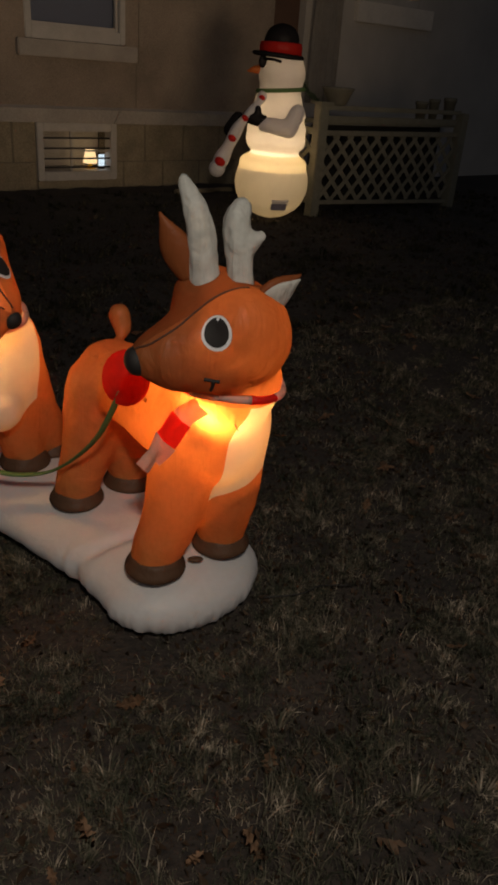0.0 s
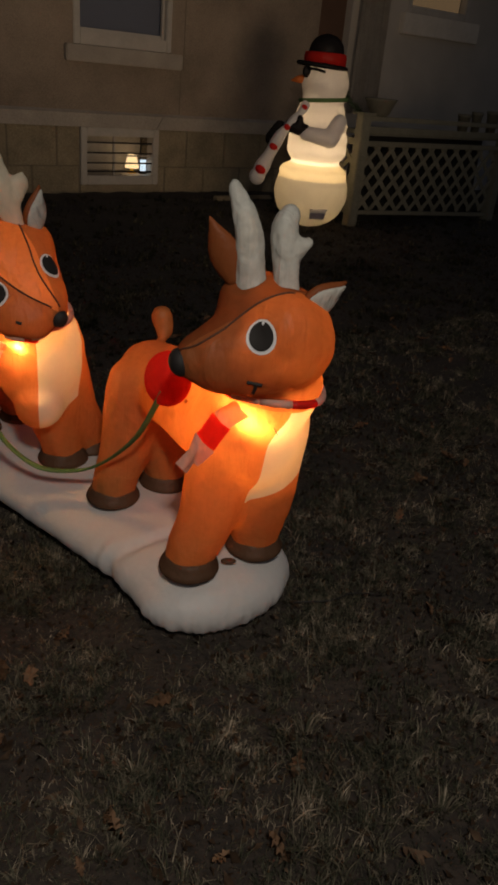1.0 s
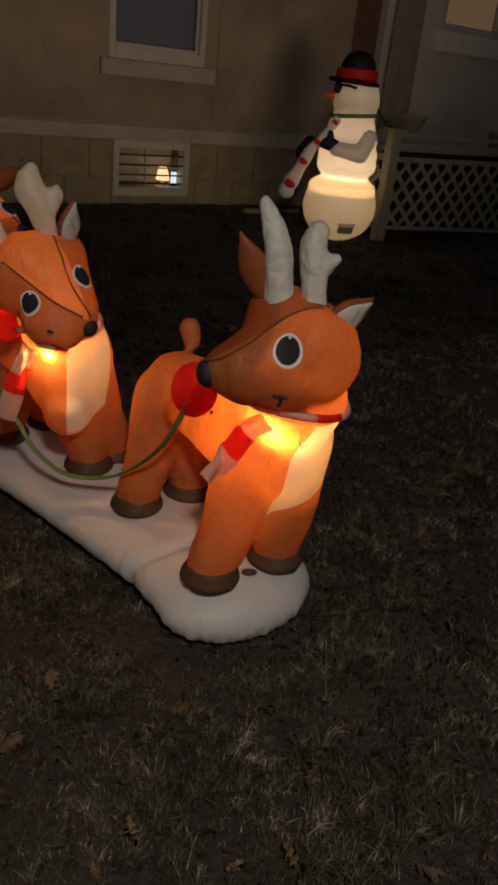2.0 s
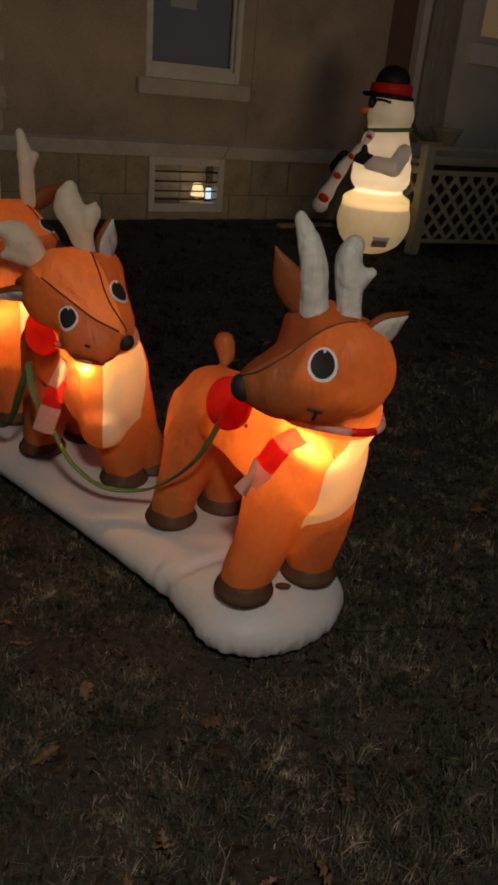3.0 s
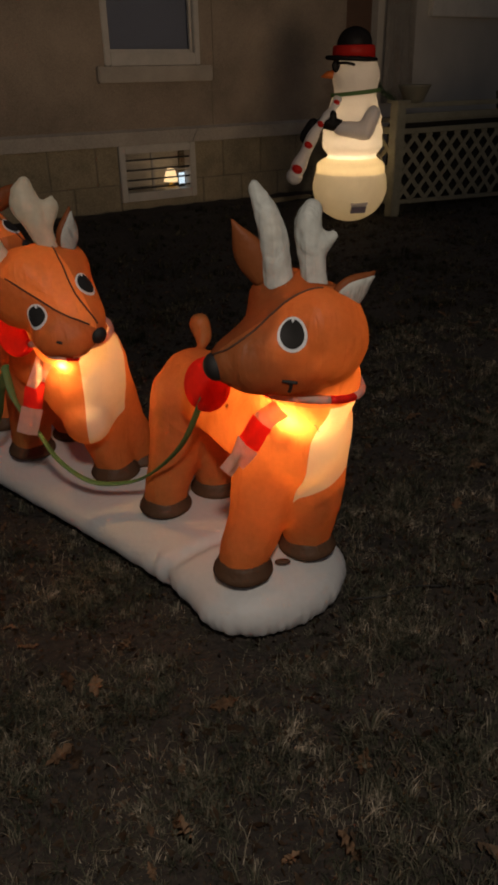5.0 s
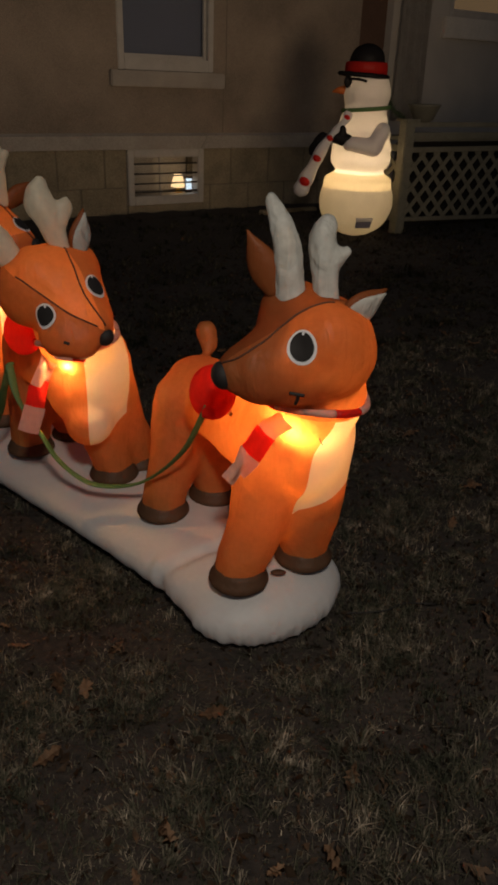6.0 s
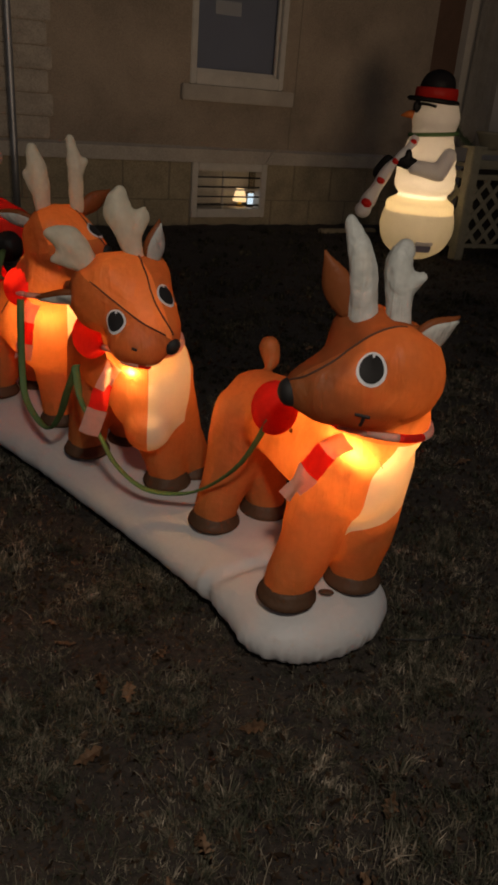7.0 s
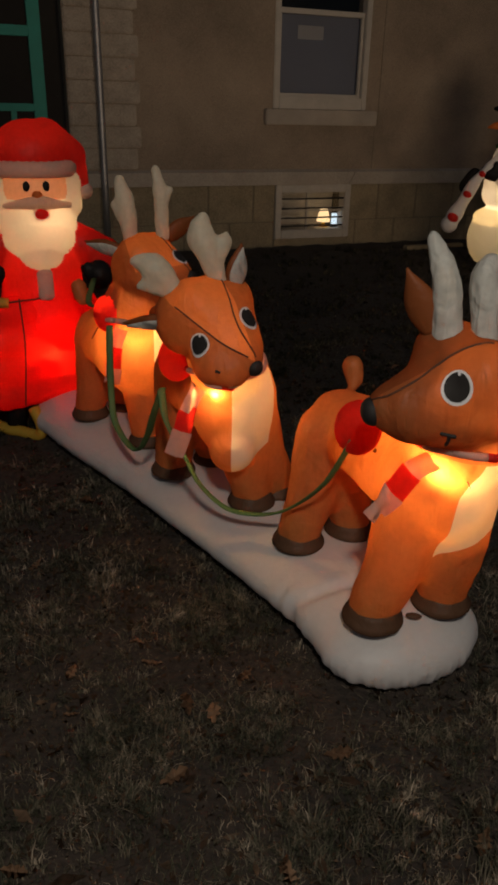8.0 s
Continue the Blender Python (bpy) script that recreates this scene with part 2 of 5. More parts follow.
def box_into(bm, lo, hi, bevel=0.0):
    c = [(a + b) / 2 for a, b in zip(lo, hi)]
    s = [abs(b - a) for a, b in zip(lo, hi)]
    r = bmesh.ops.create_cube(bm, size=1, matrix=Matrix.LocRotScale(c, None, s))
    if bevel:
        edges = list({e for v in r["verts"] for e in v.link_edges})
        bmesh.ops.bevel(bm, geom=edges, offset=bevel, segments=2, affect="EDGES", clamp_overlap=True)
    return bm


def box(lo, hi, bevel=0.0):
    return box_into(bmesh.new(), lo, hi, bevel)


def ball_into(bm, c, r, turn=None, sub=3):
    s = r if isinstance(r, (list, tuple)) else (r, r, r)
    bmesh.ops.create_icosphere(bm, subdivisions=sub, radius=1, matrix=Matrix.LocRotScale(c, turn, s))
    return bm


def limb_into(bm, a, ra, b, rb, sub=2):
    """A tapered limb: a chain of overlapping balls."""
    a, b = Vector(a), Vector(b)
    n = max(2, int((b - a).length / (0.28 * min(ra, rb))) + 1)
    for i in range(n + 1):
        k = i / n
        ball_into(bm, a.lerp(b, k), ra + (rb - ra) * k, None, sub)
    return bm


def skin(bm, voxel=0.013, smooth=8, puff=0.0, seed=0.0, fold=11.0):
    """Melts overlapping closed forms into one inflated skin."""
    me = bpy.data.meshes.new("forms")
    bm.to_mesh(me)
    bm.free()
    ob = bpy.data.objects.new("forms", me)
    scene.collection.objects.link(ob)
    rm = ob.modifiers.new("remesh", "REMESH")
    rm.mode, rm.voxel_size = "VOXEL", voxel
    sm = ob.modifiers.new("smooth", "SMOOTH")
    sm.factor, sm.iterations = 0.5, smooth
    dg = bpy.context.evaluated_depsgraph_get()
    made = bpy.data.meshes.new_from_object(ob.evaluated_get(dg))
    bpy.data.objects.remove(ob)
    bpy.data.meshes.remove(me)
    out = bmesh.new()
    out.from_mesh(made)
    bpy.data.meshes.remove(made)
    if puff:
        out.normal_update()
        for v in out.verts:
            p = v.co * fold + Vector((seed, 0, 0))
            v.co += v.normal * puff * (noise.noise(p) + 0.5 * noise.noise(p * 2.3))
    out.normal_update()
    return out


def cut_out(bm, planes):
    """Cuts the skin along planes (point, normal) and takes out the faces inside all of them as a bmesh of their own."""
    for p, nrm in planes:
        bmesh.ops.bisect_plane(bm, geom=bm.verts[:] + bm.edges[:] + bm.faces[:], dist=1e-5, plane_co=p, plane_no=nrm)
    inside = {f for f in bm.faces if all((f.calc_center_median() - Vector(p)).dot(Vector(nrm)) > 0 for p, nrm in planes)}
    taken = bm.copy()
    bm.faces.ensure_lookup_table()
    flags = [f in inside for f in bm.faces]
    taken.faces.ensure_lookup_table()
    bmesh.ops.delete(taken, geom=[f for f, k in zip(taken.faces, flags) if not k], context="FACES")
    bmesh.ops.delete(bm, geom=list(inside), context="FACES")
    return taken


def tube(points, radius, sides=10, flat=1.0, closed=False):
    """A round cord or pipe through points; radius one number or one per point."""
    bm = bmesh.new()
    pts = [Vector(p) for p in points]
    rad = radius if isinstance(radius, (list, tuple)) else [radius] * len(pts)
    rings = []
    for i, p in enumerate(pts):
        d = (pts[min(i + 1, len(pts) - 1)] - pts[max(i - 1, 0)]).normalized()
        side = d.cross(Vector((0, 0, 1)))
        side = side.normalized() if side.length > 1e-4 else Vector((1, 0, 0))
        up = side.cross(d)
        rings.append([bm.verts.new(p + rad[i] * (math.cos(a) * side + math.sin(a) * up * flat)) for a in [2 * math.pi * k / sides for k in range(sides)]])
    for q, w in zip(rings, rings[1:]):
        for k in range(sides):
            bm.faces.new((q[k], q[(k + 1) % sides], w[(k + 1) % sides], w[k]))
    bm.faces.new(rings[0][::-1])
    bm.faces.new(rings[-1])
    bmesh.ops.recalc_face_normals(bm, faces=bm.faces[:])
    return bm


def curve(points, n=24):
    """A smooth line through the points."""
    p = [Vector(q) for q in points]
    p = [2 * p[0] - p[1]] + p + [2 * p[-1] - p[-2]]
    out = []
    m = len(p) - 3
    for i in range(m):
        a, b, c, d = p[i:i + 4]
        k = max(2, n // m)
        for j in range(k):
            t = j / k
            out.append(0.5 * (2 * b + (c - a) * t + (2 * a - 5 * b + 4 * c - d) * t * t + (3 * b - a - 3 * c + d) * t ** 3))
    out.append(p[-2])
    return out


def lathe(profile, sides=32):
    """Turns (radius, height) pairs about z into a closed skin."""
    bm = bmesh.new()
    rings = [[bm.verts.new((r * math.cos(2 * math.pi * k / sides), r * math.sin(2 * math.pi * k / sides), z)) for k in range(sides)] for r, z in profile]
    for a, b in zip(rings, rings[1:]):
        for k in range(sides):
            bm.faces.new((a[k], a[(k + 1) % sides], b[(k + 1) % sides], b[k]))
    bm.faces.new(rings[0][::-1])
    bm.faces.new(rings[-1])
    return bm


def toward(d):
    """A turn whose z axis points along d."""
    return Vector(d).to_track_quat("Z", "Y")


def tree_of(bm):
    from mathutils.bvhtree import BVHTree
    return BVHTree.FromBMesh(bm)


# ---- ground ----
def lawn():
    bm = bmesh.new()
    bmesh.ops.create_grid(bm, x_segments=120, y_segments=120, size=6, matrix=pose(3.5, 3.0, 0))
    for v in bm.verts:
        edge = min(1, max(0, (6 - max(abs(v.co.x - 3.5), abs(v.co.y - 3.0))) / 1.0))
        v.co.z = edge * (0.018 * noise.noise(v.co * 1.7) + 0.012 * noise.noise(v.co * 6))
    rim = [v for v in bm.verts if v.is_boundary]
    ret = bmesh.ops.extrude_edge_only(bm, edges=[e for e in bm.edges if e.is_boundary])
    for v in [g for g in ret["geom"] if isinstance(g, bmesh.types.BMVert)]:
        v.co.x = 3.5 + (v.co.x - 3.5) * 100
        v.co.y = 3.0 + (v.co.y - 3.0) * 100
    bmesh.ops.recalc_face_normals(bm, faces=bm.faces[:])
    return tagged(part("ground", bm, "ground"), "dark winter lawn with thin dry grass", "ground", kind="structure")


def patchy(px, py, scale, seed):
    """Smooth uneven values about 0..1 over the plan, from a few crossed waves."""
    rng = np.random.default_rng(seed)
    v = np.zeros(len(px))
    for _ in range(9):
        a, f, q = rng.uniform(0, 2 * math.pi), scale * rng.uniform(0.5, 1.7), rng.uniform(0, 2 * math.pi)
        v += np.sin(f * (px * math.cos(a) + py * math.sin(a)) + q)
    return np.clip(0.5 + v / 7.0, 0, 1)


def blades(name, count, area, height, width, seed, label, lean=0.8, clump=0.0, cloth="grass"):
    """Grass as one mesh of bent blades over a stretch of the plan: tufts, thin growth between them and bare patches."""
    rng = np.random.default_rng(seed)
    x0, y0, x1, y1 = area
    k = int(count / 34)
    cx, cy = rng.uniform(x0, x1, k * 2), rng.uniform(y0, y1, k * 2)
    keep = rng.random(k * 2) < 0.06 + 1.1 * patchy(cx, cy, 13.0, 77) ** 1.6
    cx, cy = cx[keep], cy[keep]
    k = len(cx)
    size = rng.lognormal(0, 0.40, k) * (0.65 + 0.7 * patchy(cx, cy, 9.0, 78))
    tilt = rng.uniform(0, 2 * math.pi, k)
    j = rng.integers(0, k, count)
    use = rng.random(count) < clump
    rr, ra = np.abs(rng.normal(0, 0.0145, count)) * size[j], rng.uniform(0, 2 * math.pi, count)
    px = np.where(use, cx[j] + rr * np.cos(ra), rng.uniform(x0, x1, count))
    py = np.where(use, cy[j] + rr * np.sin(ra), rng.uniform(y0, y1, count))
    h = height * rng.uniform(0.35, 1.2, count) * np.where(use, np.minimum(size[j], 1.7), 0.5)
    w = width * rng.uniform(0.5, 1.3, count)
    b = np.where(use & (rng.random(count) < 0.5), tilt[j] + rng.normal(0, 0.7, count), rng.uniform(0, 2 * math.pi, count))
    a = b - math.pi / 2
    ln = h * lean * rng.uniform(0.1, 1.3, count)
    z0 = np.full(count, -0.012)
    v = np.zeros((count, 5, 3))
    v[:, 0] = np.stack([px - np.cos(a) * w, py - np.sin(a) * w, z0], 1)
    v[:, 1] = np.stack([px + np.cos(a) * w, py + np.sin(a) * w, z0], 1)
    mx, my = px + np.cos(b) * ln * 0.35, py + np.sin(b) * ln * 0.35
    v[:, 2] = np.stack([mx + np.cos(a) * w * 0.8, my + np.sin(a) * w * 0.8, h * 0.6], 1)
    v[:, 3] = np.stack([mx - np.cos(a) * w * 0.8, my - np.sin(a) * w * 0.8, h * 0.6], 1)
    v[:, 4] = np.stack([px + np.cos(b) * ln, py + np.sin(b) * ln, h * rng.uniform(0.75, 1.0, count)], 1)
    i = np.arange(count)[:, None] * 5
    quad = np.concatenate([i, i + 1, i + 2, i + 3], 1)
    tri = np.concatenate([i + 3, i + 2, i + 4], 1)
    me = bpy.data.meshes.new(name)
    me.vertices.add(count * 5)
    me.vertices.foreach_set("co", v.ravel())
    loops = np.concatenate([quad, tri], 1).ravel()
    me.loops.add(len(loops))
    me.loops.foreach_set("vertex_index", loops.astype(np.int32))
    me.polygons.add(count * 2)
    st = (np.arange(count)[:, None] * 7 + np.array([0, 4])).ravel()
    me.polygons.foreach_set("loop_start", st.astype(np.int32))
    me.update(calc_edges=True)
    me.validate()
    return tagged(part_mesh(name, me, cloth, None, label, False), category="grass", kind="stuff")


lawn()


def litter(count, area, size, seed):
    """Crumbled leaf bits and thatch lying flat between the blades, as one mesh."""
    rng = np.random.default_rng(seed)
    x0, y0, x1, y1 = area
    px, py = rng.uniform(x0, x1, count), rng.uniform(y0, y1, count)
    r = size * rng.lognormal(0, 0.5, count)
    a = rng.uniform(0, 2 * math.pi, count)
    v = np.zeros((count, 4, 3))
    for k in range(4):
        q = a + k * math.pi / 2
        s = r * (1.0 if k % 2 else 0.45) * rng.uniform(0.6, 1.3, count)
        v[:, k] = np.stack([px + s * np.cos(q), py + s * np.sin(q), rng.uniform(0.004, 0.024, count)], 1)
    me = bpy.data.meshes.new("leaf_litter")
    me.vertices.add(count * 4)
    me.vertices.foreach_set("co", v.ravel())
    me.loops.add(count * 4)
    me.loops.foreach_set("vertex_index", np.arange(count * 4, dtype=np.int32))
    me.polygons.add(count)
    me.polygons.foreach_set("loop_start", np.arange(0, count * 4, 4, dtype=np.int32))
    me.update(calc_edges=True)
    me.validate()
    return tagged(part_mesh("leaf_litter", me, "litter", None, "crumbled brown leaf bits between the grass", False), category="leaf litter", kind="stuff")


litter(9000, (-0.6, 0.25, 2.9, 2.6), 0.0075, 31)
litter(9000, (-0.6, 2.6, 6.5, 6.0), 0.011, 32)


def bed():
    """A low strip of bare soil along the foundation."""
    bm = bmesh.new()
    n, rows = 90, 6
    grid = []
    for j in range(rows + 1):
        line = []
        for i in range(n + 1):
            x = -1.5 + 8.4 * i / n
            y = 7.62 + 0.44 * j / rows + 0.03 * noise.noise(Vector((x * 2, j * 0.2, 3)))
            z = 0.035 * math.sin(math.pi * j / rows) + 0.02 * noise.noise(Vector((x * 6, y * 6, 1))) - (0.02 if j in (0, rows) else 0)
            line.append(bm.verts.new((x, y, z)))
        grid.append(line)
    for a, b in zip(grid, grid[1:]):
        for i in range(n):
            bm.faces.new((a[i], a[i + 1], b[i + 1], b[i]))
    return tagged(part("garden_bed", bm, "soil"), "dark bare soil strip along the foundation", "ground", kind="structure")


bed()
kerb = part("edging_stone", box((4.95, 7.52, -0.03), (5.75, 7.60, 0.045), 0.012), "block", None, "low pale edging stone before the foundation", False)
tagged(kerb, category="kerb")


# ---- house ----
WALL = 8.05


def house():
    hs = empty("wall_north", "brown-grey stuccoed house wall above a block foundation", "wall", kind="structure")
    # stucco with the window opening (3.44..4.57, 1.48..3.3) and the entry recess (-0.8..1.27)
    bm = bmesh.new()
    for lo, hi in (((1.27, 0.85), (3.44, 6)), ((3.44, 0.85), (4.57, 1.46)), ((3.44, 3.3), (4.57, 6)), ((4.57, 0.85), (6.62, 6)), ((-3.5, 0.85), (-0.8, 6)), ((-0.8, 3.2), (1.27, 6)), ((-0.8, 0.85), (1.27, 0.95))):
        box_into(bm, (lo[0], WALL, lo[1]), (hi[0], WALL + 0.3, hi[1]))
    part("stucco_wall", bm, "stucco", hs, smooth=False)
    part("side_wall", box((-3.8, WALL - 0.05, 0), (-3.5, WALL + 3, 6)), "stucco", hs, smooth=False)
    part("recess_strip", box((6.62, WALL + 0.12, 0), (7.12, WALL + 0.35, 6)), "strip", hs, "dark brown recessed strip", False)
    bm = bmesh.new()
    for lo, hi in (((7.12, 0), (8.06, 6)), ((8.06, 0), (9.26, 2.24)), ((9.26, 0), (14, 6)), ((8.06, 3.6), (9.26, 6))):
        box_into(bm, (lo[0], WALL, lo[1]), (hi[0], WALL + 0.3, hi[1]))
    part("pale_wall", bm, "stucco_pale", hs, "pale grey stuccoed wall above the porch", False)
    # foundation: mortar core, blocks proud of it, with the basement opening (3.52..4.44, 0.11..0.68)
    bm = bmesh.new()
    for lo, hi in (((-3.5, -0.3), (3.50, 0.69)), ((3.50, -0.3), (4.445, 0.10)), ((4.445, -0.3), (7.12, 0.69))):
        box_into(bm, (lo[0], WALL + 0.012, lo[1]), (hi[0], WALL + 0.4, hi[1]))
    part("foundation_core", bm, "mortar", hs, smooth=False)
    # water-table ledge in two lengths that meet in a slanting joint
    bm = bmesh.new()
    prof = [(WALL - 0.045, 0.69), (WALL - 0.045, 0.825), (WALL, 0.853), (WALL + 0.1, 0.853), (WALL + 0.1, 0.69)]
    for xa, xb, sa, sb in ((-3.5, 4.40, 0, 0.09), (4.407, 7.1, 0.09, 0)):
        va = [bm.verts.new((xa + sa * (z - 0.69) / 0.163, y, z)) for y, z in prof]
        vb = [bm.verts.new((xb + sb * (z - 0.69) / 0.163, y, z)) for y, z in prof]
        for k in range(5):
            bm.faces.new((va[k], va[(k + 1) % 5], vb[(k + 1) % 5], vb[k]))
        bm.faces.new(va[::-1])
        bm.faces.new(vb)
    bmesh.ops.recalc_face_normals(bm, faces=bm.faces[:])
    part("ledge", bm, "stone", hs, "pale stone ledge with a slanting joint", False)
    for lo, hi in (((4.705, 0.855), (4.713, 1.34)), ((4.735, 1.30), (4.742, 3.6))):
        part("stucco_joint", box((lo[0], WALL - 0.004, lo[1]), (hi[0], WALL + 0.02, hi[1])), "mortar", hs, smooth=False)
    part("roof_slab", box((-4, WALL - 0.4, 6), (14, WALL + 4, 6.2)), "strip", hs, smooth=False)
    # unseen interior closing pieces, the unlit rooms' darkness put into their colour
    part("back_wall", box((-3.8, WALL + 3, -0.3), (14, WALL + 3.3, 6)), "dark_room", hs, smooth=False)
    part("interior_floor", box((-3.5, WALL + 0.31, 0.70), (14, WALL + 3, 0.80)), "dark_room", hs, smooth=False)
    return hs


HOUSE = house()


def sash_window():
    w = tagged(new("window_1"), "white sash window with a drawn grey-blue blind", "window", kind="structure")
    y = WALL + 0.06
    bm = bmesh.new()
    for lo, hi in (((3.44, 1.47), (3.505, 3.3)), ((4.505, 1.47), (4.57, 3.3)), ((3.505, 1.47), (4.505, 1.59)), ((3.505, 3.22), (4.505, 3.3))):
        box_into(bm, (lo[0], WALL - 0.015, lo[1]), (hi[0], WALL + 0.10, hi[1]), 0.008)
    part("window_frame", bm, "white_paint", w, smooth=False)
    part("meeting_rail", box((3.505, y - 0.03, 2.375), (4.505, y + 0.03, 2.425), 0.006), "white_paint", w, smooth=False)
    bm = bmesh.new()
    for xa, xb in ((3.505, 3.535), (4.475, 4.505)):
        box_into(bm, (xa, y - 0.02, 1.59), (xb, y + 0.02, 2.375), 0.005)
    box_into(bm, (3.535, y - 0.02, 1.59), (4.475, y + 0.02, 1.625), 0.005)
    part("sash", bm, "white_paint", w, smooth=False)
    part("pane", box((3.535, y - 0.003, 1.625), (4.475, y + 0.003, 2.375)), "glass", w, smooth=False)
    part("pane", box((3.505, y + 0.02, 2.425), (4.505, y + 0.026, 3.22)), "glass", w, smooth=False)
    part("blind", box((3.51, y + 0.07, 1.60), (4.50, y + 0.08, 2.40)), "blind", w, "grey-blue roller blind", smooth=False)
    part("notice", box((3.76, y + 0.060, 2.15), (4.06, y + 0.063, 2.28)), "paper", w, "small white paper sheet", smooth=False)
    part("window_sill", box((3.335, WALL - 0.075, 1.31), (4.69, WALL + 0.02, 1.465), 0.012), "stone", w, "thick pale stone sill", smooth=False)
    return w


sash_window()


def upper_window():
    w = tagged(new("window_2"), "white window with a dim lit curtain above the porch", "window", kind="structure")
    bm = bmesh.new()
    for lo, hi in (((8.06, 2.24), (8.14, 3.6)), ((9.18, 2.24), (9.26, 3.6)), ((8.14, 2.24), (9.18, 2.33)), ((8.14, 3.52), (9.18, 3.6))):
        box_into(bm, (lo[0], WALL - 0.01, lo[1]), (hi[0], WALL + 0.1, hi[1]), 0.008)
    part("window_frame", bm, "white_paint", w, smooth=False)
    part("pane", box((8.14, WALL + 0.05, 2.33), (9.18, WALL + 0.056, 3.52)), "glass", w, smooth=False)
    part("curtain", box((8.14, WALL + 0.12, 2.33), (9.18, WALL + 0.13, 3.52)), "room_glow", w, "dimly lit amber curtain", False)
    part("window_sill", box((7.97, WALL - 0.07, 1.99), (9.47, WALL + 0.02, 2.235), 0.012), "stucco_sill", w, smooth=False)
    return w


upper_window()


def basement_window():
    w = tagged(new("window_3"), "white barred basement window with a lit room behind", "window", kind="structure")
    y = WALL
    bm = bmesh.new()
    for lo, hi in (((3.50, 0.10), (3.572, 0.69)), ((4.373, 0.10), (4.445, 0.69)), ((3.572, 0.10), (4.373, 0.195)), ((3.572, 0.605), (4.373, 0.69))):
        box_into(bm, (lo[0], y - 0.035, lo[1]), (hi[0], y + 0.12, hi[1]), 0.008)
    part("window_frame", bm, "white_paint", w, smooth=False)
    for z in (0.235, 0.325, 0.43, 0.535):
        part("bar", tube([(3.57, y + 0.005, z), (4.375, y + 0.005, z)], 0.009, 8), "iron", w)
    part("mullion", box((3.915, y + 0.045, 0.195), (3.94, y + 0.065, 0.605)), "white_paint", w, smooth=False)
    part("sash", box((3.572, y + 0.045, 0.390), (4.373, y + 0.06, 0.405)), "white_paint", w, smooth=False)
    part("pane", box((3.572, y + 0.07, 0.195), (4.373, y + 0.076, 0.605)), "glass", w, smooth=False)
    # pale panel added inside so that the glow brightens the opening
    part("back_panel", box((3.50, y + 0.42, 0.195), (4.445, y + 0.44, 0.69)), "white_paint", w, "pale panel added inside to catch the glow", False)
    return w


basement_window()
# glowing pieces added on the basement sill, standing in for bright spots in the glass
shelf = part("window_shelf", box((3.51, WALL + 0.13, 0.10), (4.44, WALL + 0.415, 0.19)), "white_paint", None, "pale inner sill behind the basement glass", False)
tagged(shelf, category="shelf")
glow_base = part("yellow_glow", lathe([(0.05, 0), (0.05, 0.012), (0.018, 0.03), (0.018, 0.07)], 16), "yellow", None, "small yellow glow added for a bright spot in the glass")
glow_base.location = (4.235, WALL + 0.215, 0.19)
tagged(glow_base, category="lamp")
sh = part("shade", lathe([(0.085, 0.06), (0.05, 0.20), (0.045, 0.20)], 20), "lit_shade", glow_base, "glowing yellow cone")
scr = empty("white_glow", "small white glow added for a bright spot in the glass", "screen")
scr.location = (4.335, WALL + 0.135, 0.19)
part("casing", box((-0.045, 0, 0), (0.045, 0.02, 0.17), 0.004), "black_print", scr, smooth=False)
part("display", box((-0.038, -0.004, 0.03), (0.038, 0, 0.16)), "lit_white", scr, smooth=False)


def entry_window():
    w = tagged(new("window_4"), "turquoise metal storm window with dark panes", "window", kind="structure")
    y = WALL + 0.16
    bm = bmesh.new()
    bars = [((0.97, 0.95), (1.09, 3.2)), ((-0.8, 2.04), (0.97, 2.13)), ((-0.8, 1.39), (0.97, 1.46)), ((-0.8, 1.175), (0.97, 1.225)), ((0.745, 1.225), (0.80, 1.39)), ((0.25, 0.95), (0.31, 1.39)), ((-0.8, 3.1), (0.97, 3.2)), ((-0.8, 0.95), (0.97, 1.02))]
    for k, (lo, hi) in enumerate(bars):
        part("frame_bar", box((lo[0], y - 0.02 - 0.003 * (k % 2), lo[1]), (hi[0], y + 0.03, hi[1]), 0.006), "teal", w, smooth=False)
    # pane, jamb and backing hold the recess's shade as near-black colour
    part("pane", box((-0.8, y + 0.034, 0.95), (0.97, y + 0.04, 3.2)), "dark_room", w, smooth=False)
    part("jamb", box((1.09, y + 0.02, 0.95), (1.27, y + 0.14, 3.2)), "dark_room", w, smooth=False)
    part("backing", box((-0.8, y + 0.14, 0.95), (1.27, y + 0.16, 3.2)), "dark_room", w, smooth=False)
    return w


entry_window()


def drain_pipe():
    p = empty("drain_pipe", "galvanised metal downpipe against the stone quoins", "pipe")
    part("pipe", tube([(1.575, WALL - 0.085, z) for z in (0.02, 0.8, 1.6, 2.4, 3.4, 6.0)], 0.036, 14), "zinc", p)
    for z in (2.55, 4.4):
        part("bracket", box((1.525, WALL - 0.125, z), (1.625, WALL - 0.034, z + 0.03), 0.004), "zinc", p, smooth=False)
    return p


drain_pipe()


